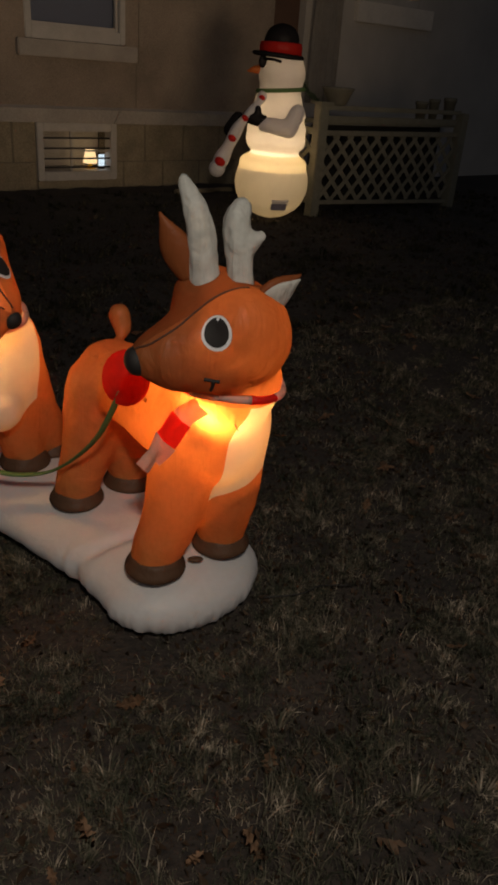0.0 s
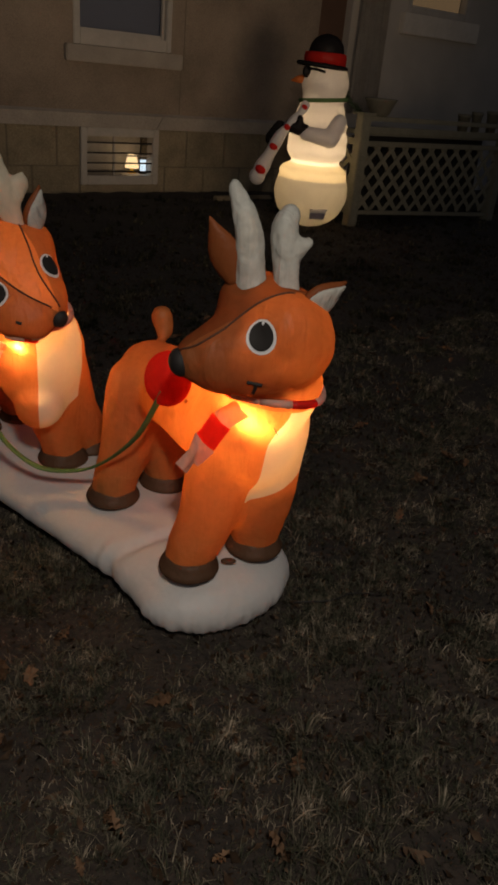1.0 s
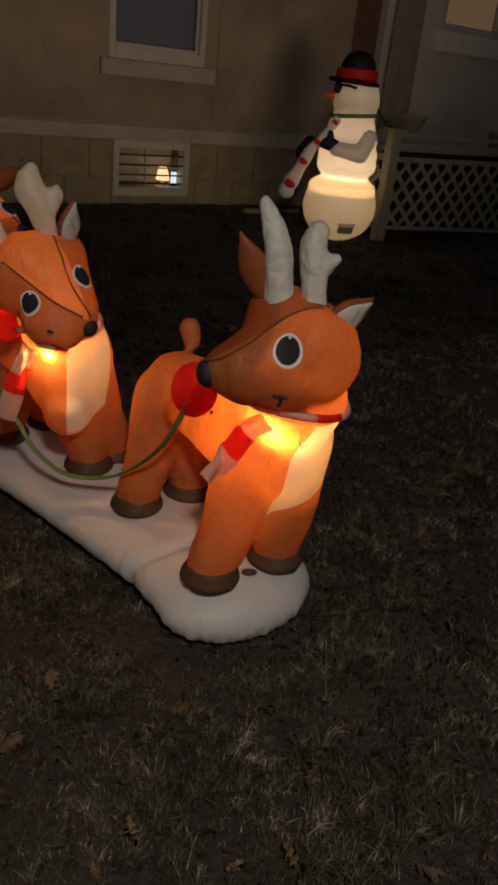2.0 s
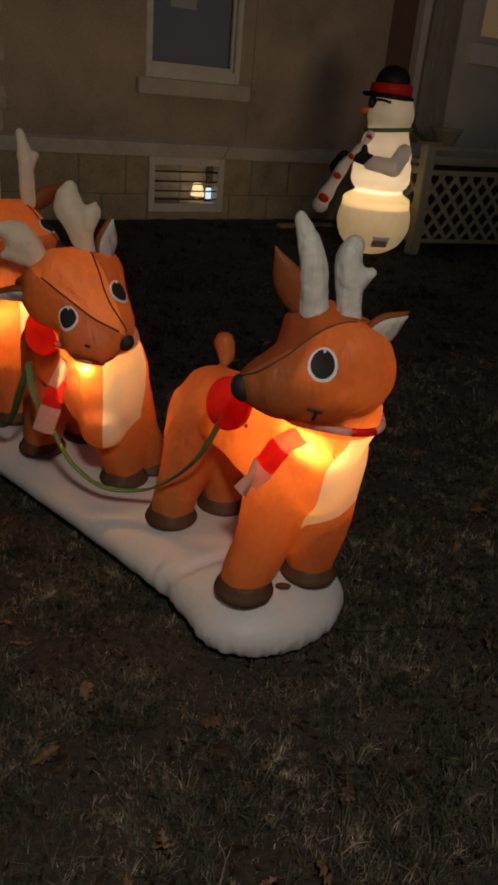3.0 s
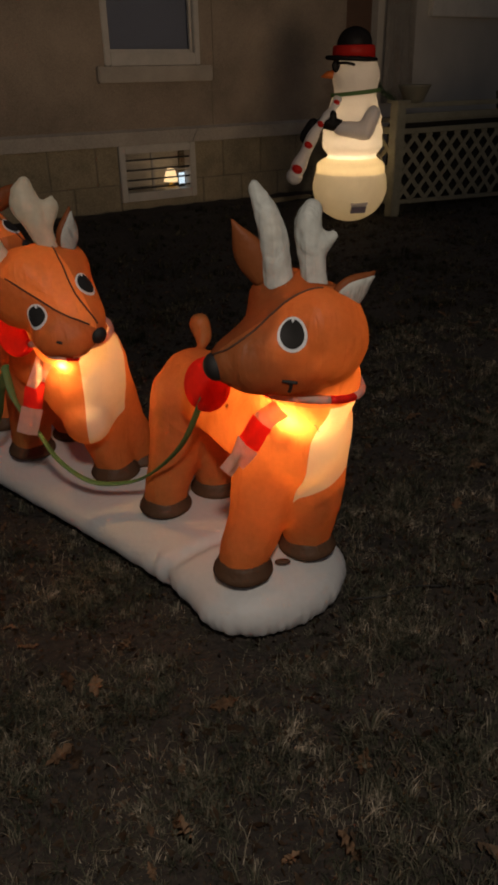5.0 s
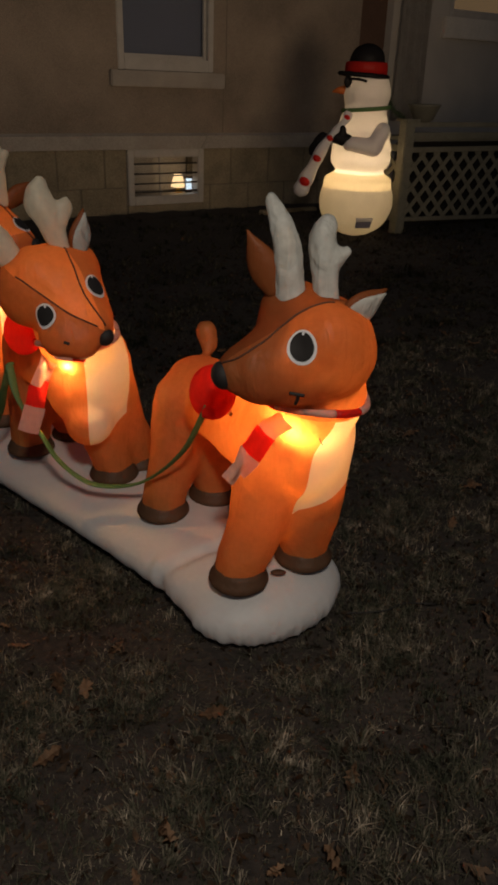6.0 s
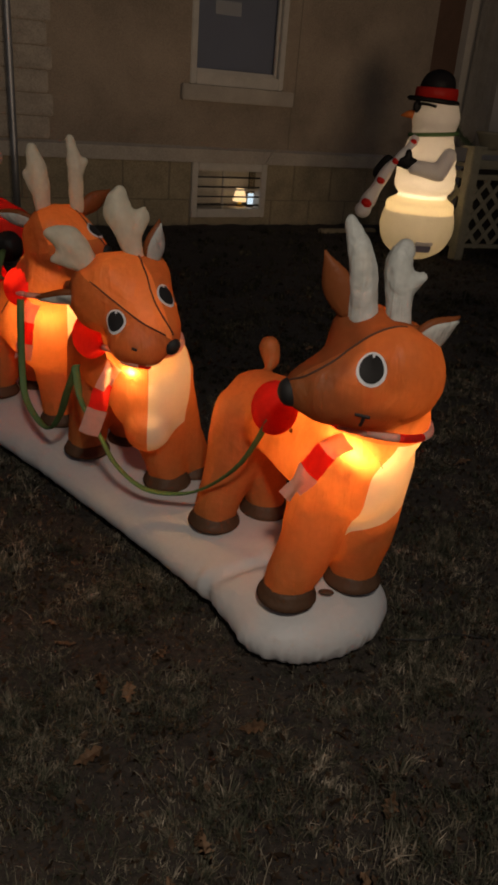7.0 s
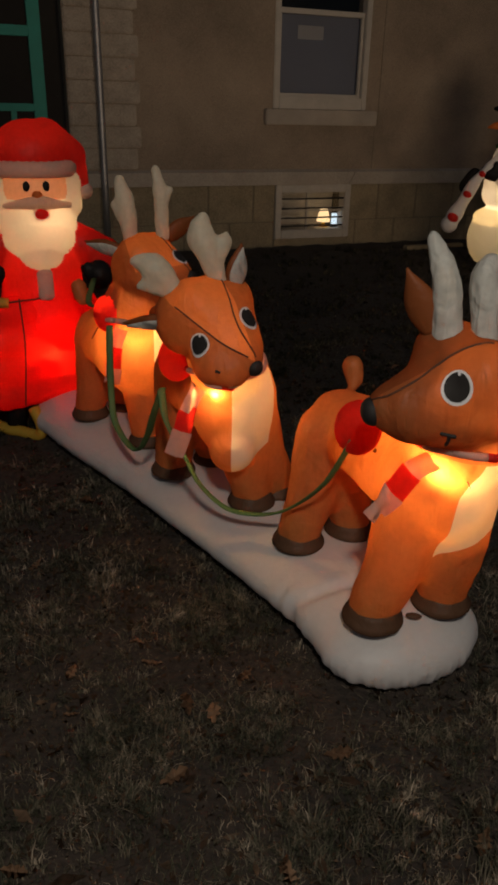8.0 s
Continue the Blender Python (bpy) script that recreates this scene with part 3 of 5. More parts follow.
# ---- porch ----
def porch():
    p = empty("porch", "weathered painted porch with a lattice skirt beside the house", "porch", kind="structure")
    y = 5.98
    for x, top in ((5.64, 1.09), (7.90, 1.06)):
        part("post", box((x - 0.06, y - 0.05, -0.05), (x + 0.06, y + 0.06, top), 0.008), "wood_paint", p, smooth=False)
    part("post_cap", box((5.55, y - 0.08, 1.09), (5.73, y + 0.09, 1.115), 0.006), "wood_paint", p, smooth=False)
    part("top_rail", box((5.70, y - 0.02, 1.04), (7.84, y + 0.03, 1.085), 0.006), "wood_paint", p, smooth=False)
    part("fascia", box((5.70, y + 0.02, 0.92), (7.84, y + 0.05, 0.985), 0.004), "wood_paint", p, smooth=False)
    part("deck", box((5.70, y + 0.052, 0.90), (7.84, 6.42, 0.94)), "wood_paint", p, smooth=False)
    part("lattice_rail", box((5.70, y - 0.022, 0.80), (7.84, y + 0.022, 0.85), 0.005), "lattice", p, smooth=False)
    sag = box((5.70, y - 0.022, 0.125), (7.84, y + 0.022, 0.165), 0.005)
    for v in sag.verts:
        v.co.z -= 0.035 * (v.co.x - 5.70)
    part("lattice_rail", sag, "lattice", p, "lower rail that follows the falling ground", smooth=False)
    for z0, z1 in ((0.80, 0.865), (0.12, 0.185)):
        part("lattice_rail", box((5.625, y + 0.062, z0), (5.66, 6.40, z1), 0.005), "lattice", p, smooth=False)

    def slats(u0, u1, place):
        z0, z1 = 0.125, 0.80
        h = z1 - z0
        step = 0.205
        n = int((u1 - u0 + h) / step)
        for lean in (1, -1):
            for i in range(n + 1):
                s = u0 - h + i * step
                a, b = max(s, u0), min(s + h, u1)
                if b - a < 0.03:
                    continue
                za, zb = z0 + a - s, z0 + b - s
                if lean < 0:
                    za, zb = z0 + z1 - za, z0 + z1 - zb
                place(a, za, b, zb, lean)

    def slat(corners):
        bm = bmesh.new()
        vs = [bm.verts.new(c) for c in corners]
        for f in ((0, 1, 2, 3), (7, 6, 5, 4), (0, 4, 5, 1), (1, 5, 6, 2), (2, 6, 7, 3), (3, 7, 4, 0)):
            bm.faces.new([vs[k] for k in f])
        bmesh.ops.recalc_face_normals(bm, faces=bm.faces[:])
        part("slat", bm, "lattice", p, smooth=False)

    def front(a, za, b, zb, lean):
        w = 0.0165
        y0 = y - 0.006 if lean > 0 else y + 0.0015
        s = 1 if zb > za else -1
        q = [(a + w * s, za - w), (a - w * s, za + w), (b - w * s, zb + w), (b + w * s, zb - w)]
        slat([(u, y0, v) for u, v in q] + [(u, y0 + 0.007, v) for u, v in q])

    def side(a, za, b, zb, lean):
        w = 0.0165
        x0 = 5.637 if lean > 0 else 5.6445
        s = 1 if zb > za else -1
        q = [(a + w * s, za - w), (a - w * s, za + w), (b - w * s, zb + w), (b + w * s, zb - w)]
        slat([(x0, u, v) for u, v in q] + [(x0 + 0.007, u, v) for u, v in q])

    slats(5.71, 7.83, front)
    slats(6.05, 6.40, side)
    # near-black sheet added in place of the shade under the deck
    part("skirt_shade_sheet", box((5.75, y + 0.25, 0.0), (7.84, y + 0.27, 0.88)), "dark_room", p, smooth=False)
    return p


porch()


def bowl(x, y, z):
    b = part("planter_bowl", lathe([(0.07, 0), (0.10, 0.02), (0.155, 0.14), (0.165, 0.15), (0.165, 0.165), (0.15, 0.165), (0.10, 0.06), (0.02, 0.04)], 28), "terracotta", None, "dull dark planter bowl on the porch rail")
    b.location = (x, y, z)
    return tagged(b, category="planter")


bowl(5.87, 6.02, 1.085)


def pot(x, y, z, r, h, label):
    b = part("flower_pot", lathe([(r * 0.7, 0), (r, h * 0.85), (r * 1.1, h * 0.86), (r * 1.1, h), (r * 0.95, h), (r * 0.9, h * 0.9), (0.01, h * 0.88)], 20), "terracotta", None, label)
    b.location = (x, y, z)
    return tagged(b, category="flower pot", group="pots on the porch")


pot(7.28, 6.10, 0.94, 0.07, 0.22, "dark plastic flower pot on the porch deck")
pot(7.52, 6.12, 0.94, 0.06, 0.25, "tall dark flower pot on the porch deck")
pot(7.80, 6.12, 0.94, 0.07, 0.27, "pale rimmed flower pot on the porch deck")


def drape():
    """Cloth gathered into folds, hanging down the wall."""
    bm = bmesh.new()
    n, rows = 40, 14
    grid = []
    for j in range(rows + 1):
        k = j / rows
        z = 1.0 + 3.4 * k
        line = []
        for i in range(n + 1):
            u = i / n
            x = 7.18 + (0.42 + 0.10 * (1 - k)) * u
            y = WALL - 0.07 - 0.035 * math.sin(u * 26 + 1.5 * k) - 0.02 * math.sin(u * 11 + 3 * k)
            line.append(bm.verts.new((x, y, z)))
        grid.append(line)
    for a, b in zip(grid, grid[1:]):
        for i in range(n):
            bm.faces.new((a[i], a[i + 1], b[i + 1], b[i]))
    bmesh.ops.solidify(bm, geom=bm.faces[:], thickness=0.006)
    return tagged(part("curtain_drape", bm, "cloth", None, "pale folded cloth hanging down the porch wall"), category="curtain")


drape()


def garland():
    g = empty("garland", "dark evergreen garland hanging beside the porch post", "garland")
    line = curve([(5.36, 6.12, 1.52), (5.40, 6.08, 1.34), (5.47, 6.04, 1.20), (5.58, 6.0, 1.12)], 24)
    part("stem", tube(line, 0.008, 6), "vine", g)
    rng = random.Random(4)
    bm = bmesh.new()
    for p in line:
        for _ in range(26):
            d = Vector((rng.uniform(-1, 1), rng.uniform(-1, 1), rng.uniform(-1, 1))).normalized()
            e = p + d * rng.uniform(0.03, 0.06)
            s = d.cross(Vector((0.3, 0.5, 0.8))).normalized() * 0.004
            bm.faces.new([bm.verts.new(q) for q in (p - s, p + s, e)])
    tagged(part("needles", bm, "vine", g, smooth=False), kind="stuff")
    return g


garland()


# ---- the lit inflatable display ----
DISPLAY = empty("inflatable_display", "lit inflatable sleigh with three reindeer on a white base", "lawn inflatable")


def snow_base():
    """A long puffed white cushion on the grass, with a seam near its front end."""
    bm = bmesh.new()
    line = curve([(1.005, 1.47, 0), (0.982, 1.75, 0), (0.885, 2.15, 0), (0.755, 2.60, 0), (0.61, 3.05, 0), (0.53, 3.32, 0)], 60)
    for i, p in enumerate(line):
        k = i / (len(line) - 1)
        wide = 0.236 + 0.026 * min(1, k * 4) + 0.012 * k
        tall = 0.105
        if abs(k - 0.045) < 0.012:
            wide, tall = wide * 0.97, tall * 0.97
        ball_into(bm, (p.x, p.y, 0.095), (wide, wide, tall), None, 3)
    ball_into(bm, (1.012, 1.415, 0.09), (0.246, 0.182, 0.105), Euler((0, 0, 0.12)), 4)
    out = skin(bm, 0.009, 16)
    lines = [(Vector((0.985, 1.525, 0)), Vector((0.22, 1.0, 0)).normalized(), 0.016)]
    for v in out.verts:
        d = 0.0
        for p, nrm, deep in lines:
            s = (v.co - p).dot(nrm)
            d -= deep * math.exp(-(s / 0.020) ** 2)
            d += 0.35 * deep * noise.noise(Vector((v.co.x * 30, v.co.z * 8, s * 4))) * math.exp(-(s / 0.07) ** 2)
        if v.co.z < 0.15:
            # gathered wrinkles run down the sides of the cushion
            a = noise.noise(Vector((v.co.x * 21, v.co.y * 21, v.co.z * 3)))
            d += 0.0035 * a * min(1, max(0, (0.15 - v.co.z) / 0.06)) + 0.003 * noise.noise(v.co * 5)
        if v.co.z < 0.10 and v.co.y < 1.62:
            d += 0.007 * noise.noise(Vector((v.co.x * 42, v.co.y * 42, v.co.z * 4))) * max(0, 1 - abs(v.co.z - 0.045) / 0.05)
        if v.normal.x < -0.35 and v.co.z < 0.16:
            # upright pleats gathered beside the seam
            d += 0.0032 * min(1, (-0.35 - v.normal.x) / 0.3) * math.sin(110 * v.co.y + 2 * noise.noise(v.co * 8)) * math.exp(-((v.co.y - 1.60) / 0.075) ** 2)
        if v.co.y < 1.42 and v.co.z < 0.13:
            # fine gathers round the front hem
            a = math.atan2(v.co.x - 1.01, 1.42 - v.co.y)
            d += 0.0028 * math.sin(46 * a + 5 * noise.noise(Vector((a * 4, 0, 2)))) * max(0, 1 - abs(v.co.z - 0.055) / 0.07)
        v.co += v.normal * d
        v.co.z = max(v.co.z, -0.015)
    return part("snow_base", out, "snow", DISPLAY, "long puffed white nylon base")


BASE = snow_base()


def eye_on(parent, tree, start, aim, r, ratio=0.78):
    """A round printed eye laid on the skin where the line from start to aim meets it."""
    hit, nrm, _, _ = tree.ray_cast(Vector(start), (Vector(aim) - Vector(start)).normalized())
    if hit is None:
        return
    q = toward(nrm)

    up = (Vector((0, 0, 1)) - nrm * nrm.z).normalized()

    def disc(name, mat, rad, lift, shift=0.0):
        bm = bmesh.new()
        n = 28
        c = hit + up * shift
        rings = []
        for f in (1.0, 0.66, 0.33):
            ring = []
            for k in range(n):
                a = 2 * math.pi * k / n
                p = c + q @ Vector((rad * f * math.cos(a), 1.12 * rad * f * math.sin(a), 0.06))
                h2, n2, _, _ = tree.ray_cast(p, -nrm)
                ring.append(bm.verts.new((h2 + n2 * lift) if h2 else p - nrm * 0.06))
            rings.append(ring)
        h2, n2, _, _ = tree.ray_cast(c + nrm * 0.06, -nrm)
        mid = bm.verts.new((h2 if h2 else c) + nrm * lift)
        for a, b in zip(rings, rings[1:]):
            for k in range(n):
                bm.faces.new((a[k], a[(k + 1) % n], b[(k + 1) % n], b[k]))
        for k in range(n):
            bm.faces.new((rings[-1][k], rings[-1][(k + 1) % n], mid))
        bmesh.ops.recalc_face_normals(bm, faces=bm.faces[:])
        return part(name, bm, mat, parent)

    tagged(disc("eye", "white_print", r, 0.0022), "round white printed eye")
    tagged(disc("pupil", "black_print", r * ratio, 0.0042, (0.98 - ratio) * r * (0.3 if ratio > 0.8 else 1.0)), "black pupil")
    tagged(disc("glint", "white_print", r * 0.11, 0.0058, r * (ratio + 0.06)), "tiny white glint")


def on_skin(tree, line, out, lift):
    """Lays a line onto the skin by dropping its points along out."""
    res = []
    o = Vector(out).normalized()
    for p in line:
        h, n, _, _ = tree.ray_cast(Vector(p) + o * 0.3, -o)
        if h:
            res.append(h + n * lift)
    return res


def ribbon(tree, line, out, half, lift):
    """A flat cloth strip laid over the skin along a line."""
    bm = bmesh.new()
    o = Vector(out).normalized()
    rows = []
    for i, p in enumerate(line):
        d = (Vector(line[min(i + 1, len(line) - 1)]) - Vector(line[max(i - 1, 0)])).normalized()
        w = d.cross(o).normalized()
        row = []
        for u in np.linspace(-1, 1, 6):
            q = Vector(p) + w * half * u
            h, n, _, _ = tree.ray_cast(q + o * 0.3, -o)
            back = q if h is None or (h - q).length > 0.09 else h
            row.append(bm.verts.new(back + o * (lift + 0.004 * math.cos(3 * u))))
        rows.append(row)
    for a, b in zip(rows, rows[1:]):
        for k in range(5):
            bm.faces.new((a[k], a[k + 1], b[k + 1], b[k]))
    return bm


def ear(parent, base, tip, wide, face):
    """A folded leaf-shaped ear: brown shell with a pale inner face."""
    base, tip = Vector(base), Vector(tip)
    d = (tip - base)
    length = d.length
    ax = d.cross(Vector(face)).normalized()
    q = Matrix((ax, d.normalized().cross(ax), d.normalized())).transposed().to_quaternion()
    for name, mat, off, s in (("ear", "deer_brown", 0.0, 1.0), ("ear_lining", "antler", 0.010, 0.80)):
        bm = bmesh.new()
        rows, n = 12, 14
        rings = []
        for j in range(rows + 1):
            k = j / rows
            w = wide * s * (0.42 + 0.75 * math.sin(math.pi * min(1, k * 0.95 + 0.08))) * (1 - k ** 4) + 0.002
            th = (0.016 if name == "ear" else 0.010) * (1 - k ** 3) + 0.002
            ring = []
            for i in range(n):
                a = 2 * math.pi * i / n
                x = w * math.cos(a)
                ring.append(bm.verts.new(base + q @ Vector((x, th * math.sin(a) - off - 2.5 * x * x, k * length * (1 if name == "ear" else 0.93)))))
            rings.append(ring)
        for a, b in zip(rings, rings[1:]):
            for i in range(n):
                bm.faces.new((a[i], a[(i + 1) % n], b[(i + 1) % n], b[i]))
        bm.faces.new(rings[0][::-1])
        bm.faces.new(rings[-1])
        bmesh.ops.recalc_face_normals(bm, faces=bm.faces[:])
        part(name, bm, mat, parent)


def antler(parent, stem, rs, branches, cloth):
    """A puffed antler: a tapering stem with stubby branches, melted into one skin."""
    bm = bmesh.new()
    line = curve(stem, 12)
    for i in range(len(line) - 1):
        k0, k1 = i / (len(line) - 1), (i + 1) / (len(line) - 1)
        limb_into(bm, line[i], np.interp(k0, (0, 0.55, 1), rs), line[i + 1], np.interp(k1, (0, 0.55, 1), rs))
    for a, b, r0, r1 in branches:
        limb_into(bm, a, r0, b, r1)
    out = skin(bm, 0.007, 6, 0.0035 if cloth == "antler" else 0.0035, stem[0][0] * 7, 24.0)
    root = Vector(stem[0])
    up = (Vector(line[1]) - root).normalized()
    bmesh.ops.delete(out, geom=[fc for fc in out.faces if (fc.calc_center_median() - root).dot(up) < -0.25 * rs[0]], context="FACES")
    part("antler", out, cloth, parent)


def reindeer(name_label, feet, front, rear, neck, head, nose, turn_up, panel, antlers, ears, eyes, tail, pad, scarf_tail, mouth, seams, bands=5, fuller=(), fore_leg=(), breast=(0.168, 0.145, 0.120), rump=0.112):
    """One inflated reindeer: melted legs, trunk, neck and head, cut into cloth panels."""
    bm = bmesh.new()
    f, r = Vector(front), Vector(rear)
    mid = f.lerp(r, 0.5)
    limb_into(bm, f, breast[0] - 0.013, r, rump, 3)
    ball_into(bm, f + Vector((0, 0, 0.03)), (breast[0], breast[0] - 0.013, 0.185))
    for k, foot in enumerate(feet):
        root = f if k < 2 else r
        foot = Vector(foot)
        top = Vector(root).lerp(Vector((foot.x, foot.y, root.z)), (0.30, 0.85 if bands == 5 else 0.35, 0.35, 0.35)[k])
        top.z = root.z - 0.03
        g = 1.22 if k == 1 and bands == 5 else 1.0
        limb_into(bm, foot + Vector((0, 0, 0.05)), 0.068, foot.lerp(top, 0.5), 0.080 * g)
        limb_into(bm, foot.lerp(top, 0.5), 0.080 * g, top, 0.098 * g)
    limb_into(bm, f + Vector((0, 0, 0.08)), breast[1], neck, breast[2], 3)
    for (a, ra), (b, rb) in zip(fore_leg, fore_leg[1:]):
        limb_into(bm, a, ra, b, rb, 3)
    hd, ns = Vector(head), Vector(nose)
    fw = (ns - hd).normalized()
    ball_into(bm, hd, (0.128, 0.130, 0.126))
    for w in (-1, 1):
        ball_into(bm, hd + fw.cross(Vector((0, 0, 1))).normalized() * 0.052 * w + Vector((0, 0, 0.040)), (0.082, 0.082, 0.080))
    limb_into(bm, hd + fw * 0.02 + Vector((0, 0, -0.01)), 0.122, hd.lerp(ns, 0.55) + Vector((0, 0, -0.012)), 0.082, 3)
    limb_into(bm, hd.lerp(ns, 0.55) + Vector((0, 0, -0.012)), 0.082, ns - fw * 0.040, 0.048, 3)
    for c, r0 in fuller:
        ball_into(bm, c, r0)
    if tail:
        limb_into(bm, tail[0], 0.030, tail[1], 0.036)
    whole = skin(bm, 0.0125, 7, 0.0045, hd.x * 9)
    tree = tree_of(whole)
    hf = Vector((f.x - r.x, f.y - r.y, 0)).normalized()
    across = Vector((-hf.y, hf.x, 0))
    pc, pn = Vector(pad[0]), Vector(pad[1]).normalized()
    behind = [fc for fc in whole.faces if ((fc.calc_center_median() - pc) - pn * (fc.calc_center_median() - pc).dot(pn)).length < 0.060 and abs((fc.calc_center_median() - pc).dot(pn)) < 0.06]
    bmesh.ops.delete(whole, geom=behind, context="FACES")
    bases = [Vector(s[0]) for s, _, _ in antlers]
    holes = [fc for fc in whole.faces if any((fc.calc_center_median() - q).length < rs[0] * 0.8 for q, (_, rs, _) in zip(bases, antlers))]
    bmesh.ops.delete(whole, geom=holes, context="FACES")
    chest = cut_out(whole, panel)
    cut_z = neck[2] - 0.03
    top = cut_out(whole, [((0, 0, cut_z), (0, 0, 1)), (Vector(neck) - hf * 0.20, hf)])
    # the crown above the seam is cut apart; its lit or shaded tone is put into the cloth
    crown = cut_out(top, turn_up)
    ob = part("reindeer", whole, "deer", DISPLAY, name_label)
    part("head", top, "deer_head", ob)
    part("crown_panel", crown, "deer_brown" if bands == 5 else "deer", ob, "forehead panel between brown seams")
    part("chest_panel", chest, "cream", ob, "glowing cream chest panel")
    for foot in feet:
        foot = Vector(foot)
        b2 = bmesh.new()
        ball_into(b2, foot + Vector((0, 0, 0.018)), (0.084, 0.084, 0.026))
        ball_into(b2, foot + Vector((0, 0, 0.040)), (0.072, 0.072, 0.030))
        part("hoof", skin(b2, 0.008, 4, 0.002), "hoof", ob, "dark brown hoof cuff")
    nr = 0.031 if bands == 5 else 0.024
    bn = ball_into(bmesh.new(), ns - fw * (0.010 if bands == 5 else 0.004), (nr, nr * 1.05, nr * 0.9), toward(fw))
    part("nose", bn, "black_print", ob, "black nose")
    for stem, rs, br in antlers:
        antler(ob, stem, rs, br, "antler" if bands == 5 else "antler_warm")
    for b, t, w, face in ears:
        ear(ob, b, t, w, face)
    for st, aim in eyes:
        eye_on(ob, tree, st, aim, 0.0325 if bands == 5 else 0.030, 0.82)
    for s in seams:
        line = on_skin(tree, curve(s[0], 26), s[1], 0.001)
        if len(line) > 3:
            part("seam", tube(line, 0.0024, 6), "thread", ob)
    if mouth:
        for m in mouth:
            line = on_skin(tree, curve(m[0], 8), m[1], 0.001)
            if len(line) > 2:
                part("mouth", tube(line, 0.0040, 6), "black_print", ob)
    # striped scarf round the neck, hanging end, and a red harness pad on the shoulder
    nk = Vector(neck) + Vector((0, 0, -0.014 if bands == 5 else -0.036))
    for k in range(10):
        a0, a1 = 2 * math.pi * k / 10, 2 * math.pi * (k + 1) / 10
        pts = []
        for a in np.linspace(a0, a1, 6):
            o = nk + Vector((math.cos(a), math.sin(a), 0)) * 0.3
            h, _, _, _ = tree.ray_cast(o, nk - o)
            pts.append((h if h else nk) + Vector((math.cos(a), math.sin(a), 0)) * 0.004 + Vector((0, 0, 0.008 * math.sin(2 * a))))
        part("scarf_band", tube(pts, 0.0095, 10, 1.0), "red" if k % 3 == 1 else "pink", ob)
    n3 = 5
    st = curve(scarf_tail[0], 15)
    for k in range(3):
        seg = st[k * n3:(k + 1) * n3 + 1]
        part("scarf_end", ribbon(tree, seg, scarf_tail[1], 0.024 + 0.003 * k, 0.006), ("pink", "red", "pink")[k], ob, "hanging end of the striped scarf" if k == 1 else "")
    pb = ball_into(bmesh.new(), pad[0], (0.070, 0.070, 0.034), toward(pad[1]), 3)
    bmesh.ops.delete(pb, geom=[fc for fc in pb.faces if (fc.calc_center_median() - pc).dot(pn) < -0.02], context="FACES")
    part("harness_pad", pb, "red", ob, "puffed red harness pad on the shoulder")
    return ob


# front reindeer: trunk along the base, head turned to its right
R1 = reindeer(
    "orange inflatable reindeer with its head turned aside, lit inside",
    feet=[(0.897, 1.372, 0.185), (1.108, 1.372, 0.185), (0.876, 1.785, 0.185), (1.060, 1.795, 0.185)],
    front=(1.060, 1.378, 0.550), rear=(1.005, 1.800, 0.575), neck=(1.040, 1.270, 0.745),
    head=(1.000, 1.235, 0.868), nose=(0.788, 1.305, 0.815),
    turn_up=[((0.794, 1.289, 0.854), (-0.06, 0.75, 0.65))],
    panel=[((1.008, 1.30, 0.40), (1.0, -0.10, -0.06)), ((1.008, 1.30, 0.40), (-0.38, 0.0, 0.93)), ((1.0, 1.40, 0.5), (0.35, -1, 0)), ((1.10, 1.32, 0.71), (0, 0, -1)), ((1.235, 1.3, 0.5), (-1, 0.0, 0.0))],
    antlers=[([(0.942, 1.272, 0.975), (0.937, 1.283, 1.072), (0.928, 1.300, 1.130), (0.911, 1.318, 1.180)], (0.037, 0.031, 0.013), []),
             ([(1.006, 1.222, 0.955), (1.003, 1.240, 1.050), (1.003, 1.252, 1.105), (1.012, 1.252, 1.132)], (0.027, 0.033, 0.024), [((1.008, 1.237, 1.052), (1.041, 1.220, 1.080), 0.026, 0.014)])],
    ears=[((0.920, 1.292, 0.985), (0.862, 1.326, 1.118), 0.030, (0.6, 0.8, 0.2)), ((1.030, 1.200, 0.935), (1.118, 1.165, 1.005), 0.036, (-0.5, -0.7, -0.6))],
    eyes=[((0.55, 0.72, 1.098), (0.957, 1.232, 0.876))],
    tail=((1.080, 1.87, 0.672), (1.080, 1.885, 0.715)),
    pad=((0.882, 1.500, 0.690), (-0.9, -0.35, 0.3)),
    scarf_tail=([(0.935, 1.25, 0.700), (0.895, 1.275, 0.650), (0.865, 1.295, 0.585), (0.835, 1.320, 0.530)], (-0.6, -0.8, 0.1)),
    mouth=[([(0.910, 1.21, 0.802), (0.924, 1.20, 0.800), (0.936, 1.19, 0.798)], (-0.6, -0.8, 0.05)), ([(0.926, 1.20, 0.800), (0.926, 1.20, 0.786), (0.921, 1.20, 0.772)], (-0.6, -0.8, 0.05))],
    seams=[([(0.788, 1.295, 0.848), (0.811, 1.262, 0.867), (0.852, 1.239, 0.900), (0.891, 1.225, 0.934), (0.935, 1.203, 0.970), (0.990, 1.180, 0.985)], (-0.55, -0.45, 0.70))],
    fuller=[((0.954, 1.290, 0.940), 0.070), ((0.970, 1.283, 0.925), 0.088)],
    breast=(0.158, 0.138, 0.112), rump=0.100,
    fore_leg=[((0.893, 1.372, 0.240), 0.060), ((0.943, 1.376, 0.364), 0.073), ((0.985, 1.385, 0.480), 0.092), ((1.010, 1.375, 0.600), 0.115)],
)
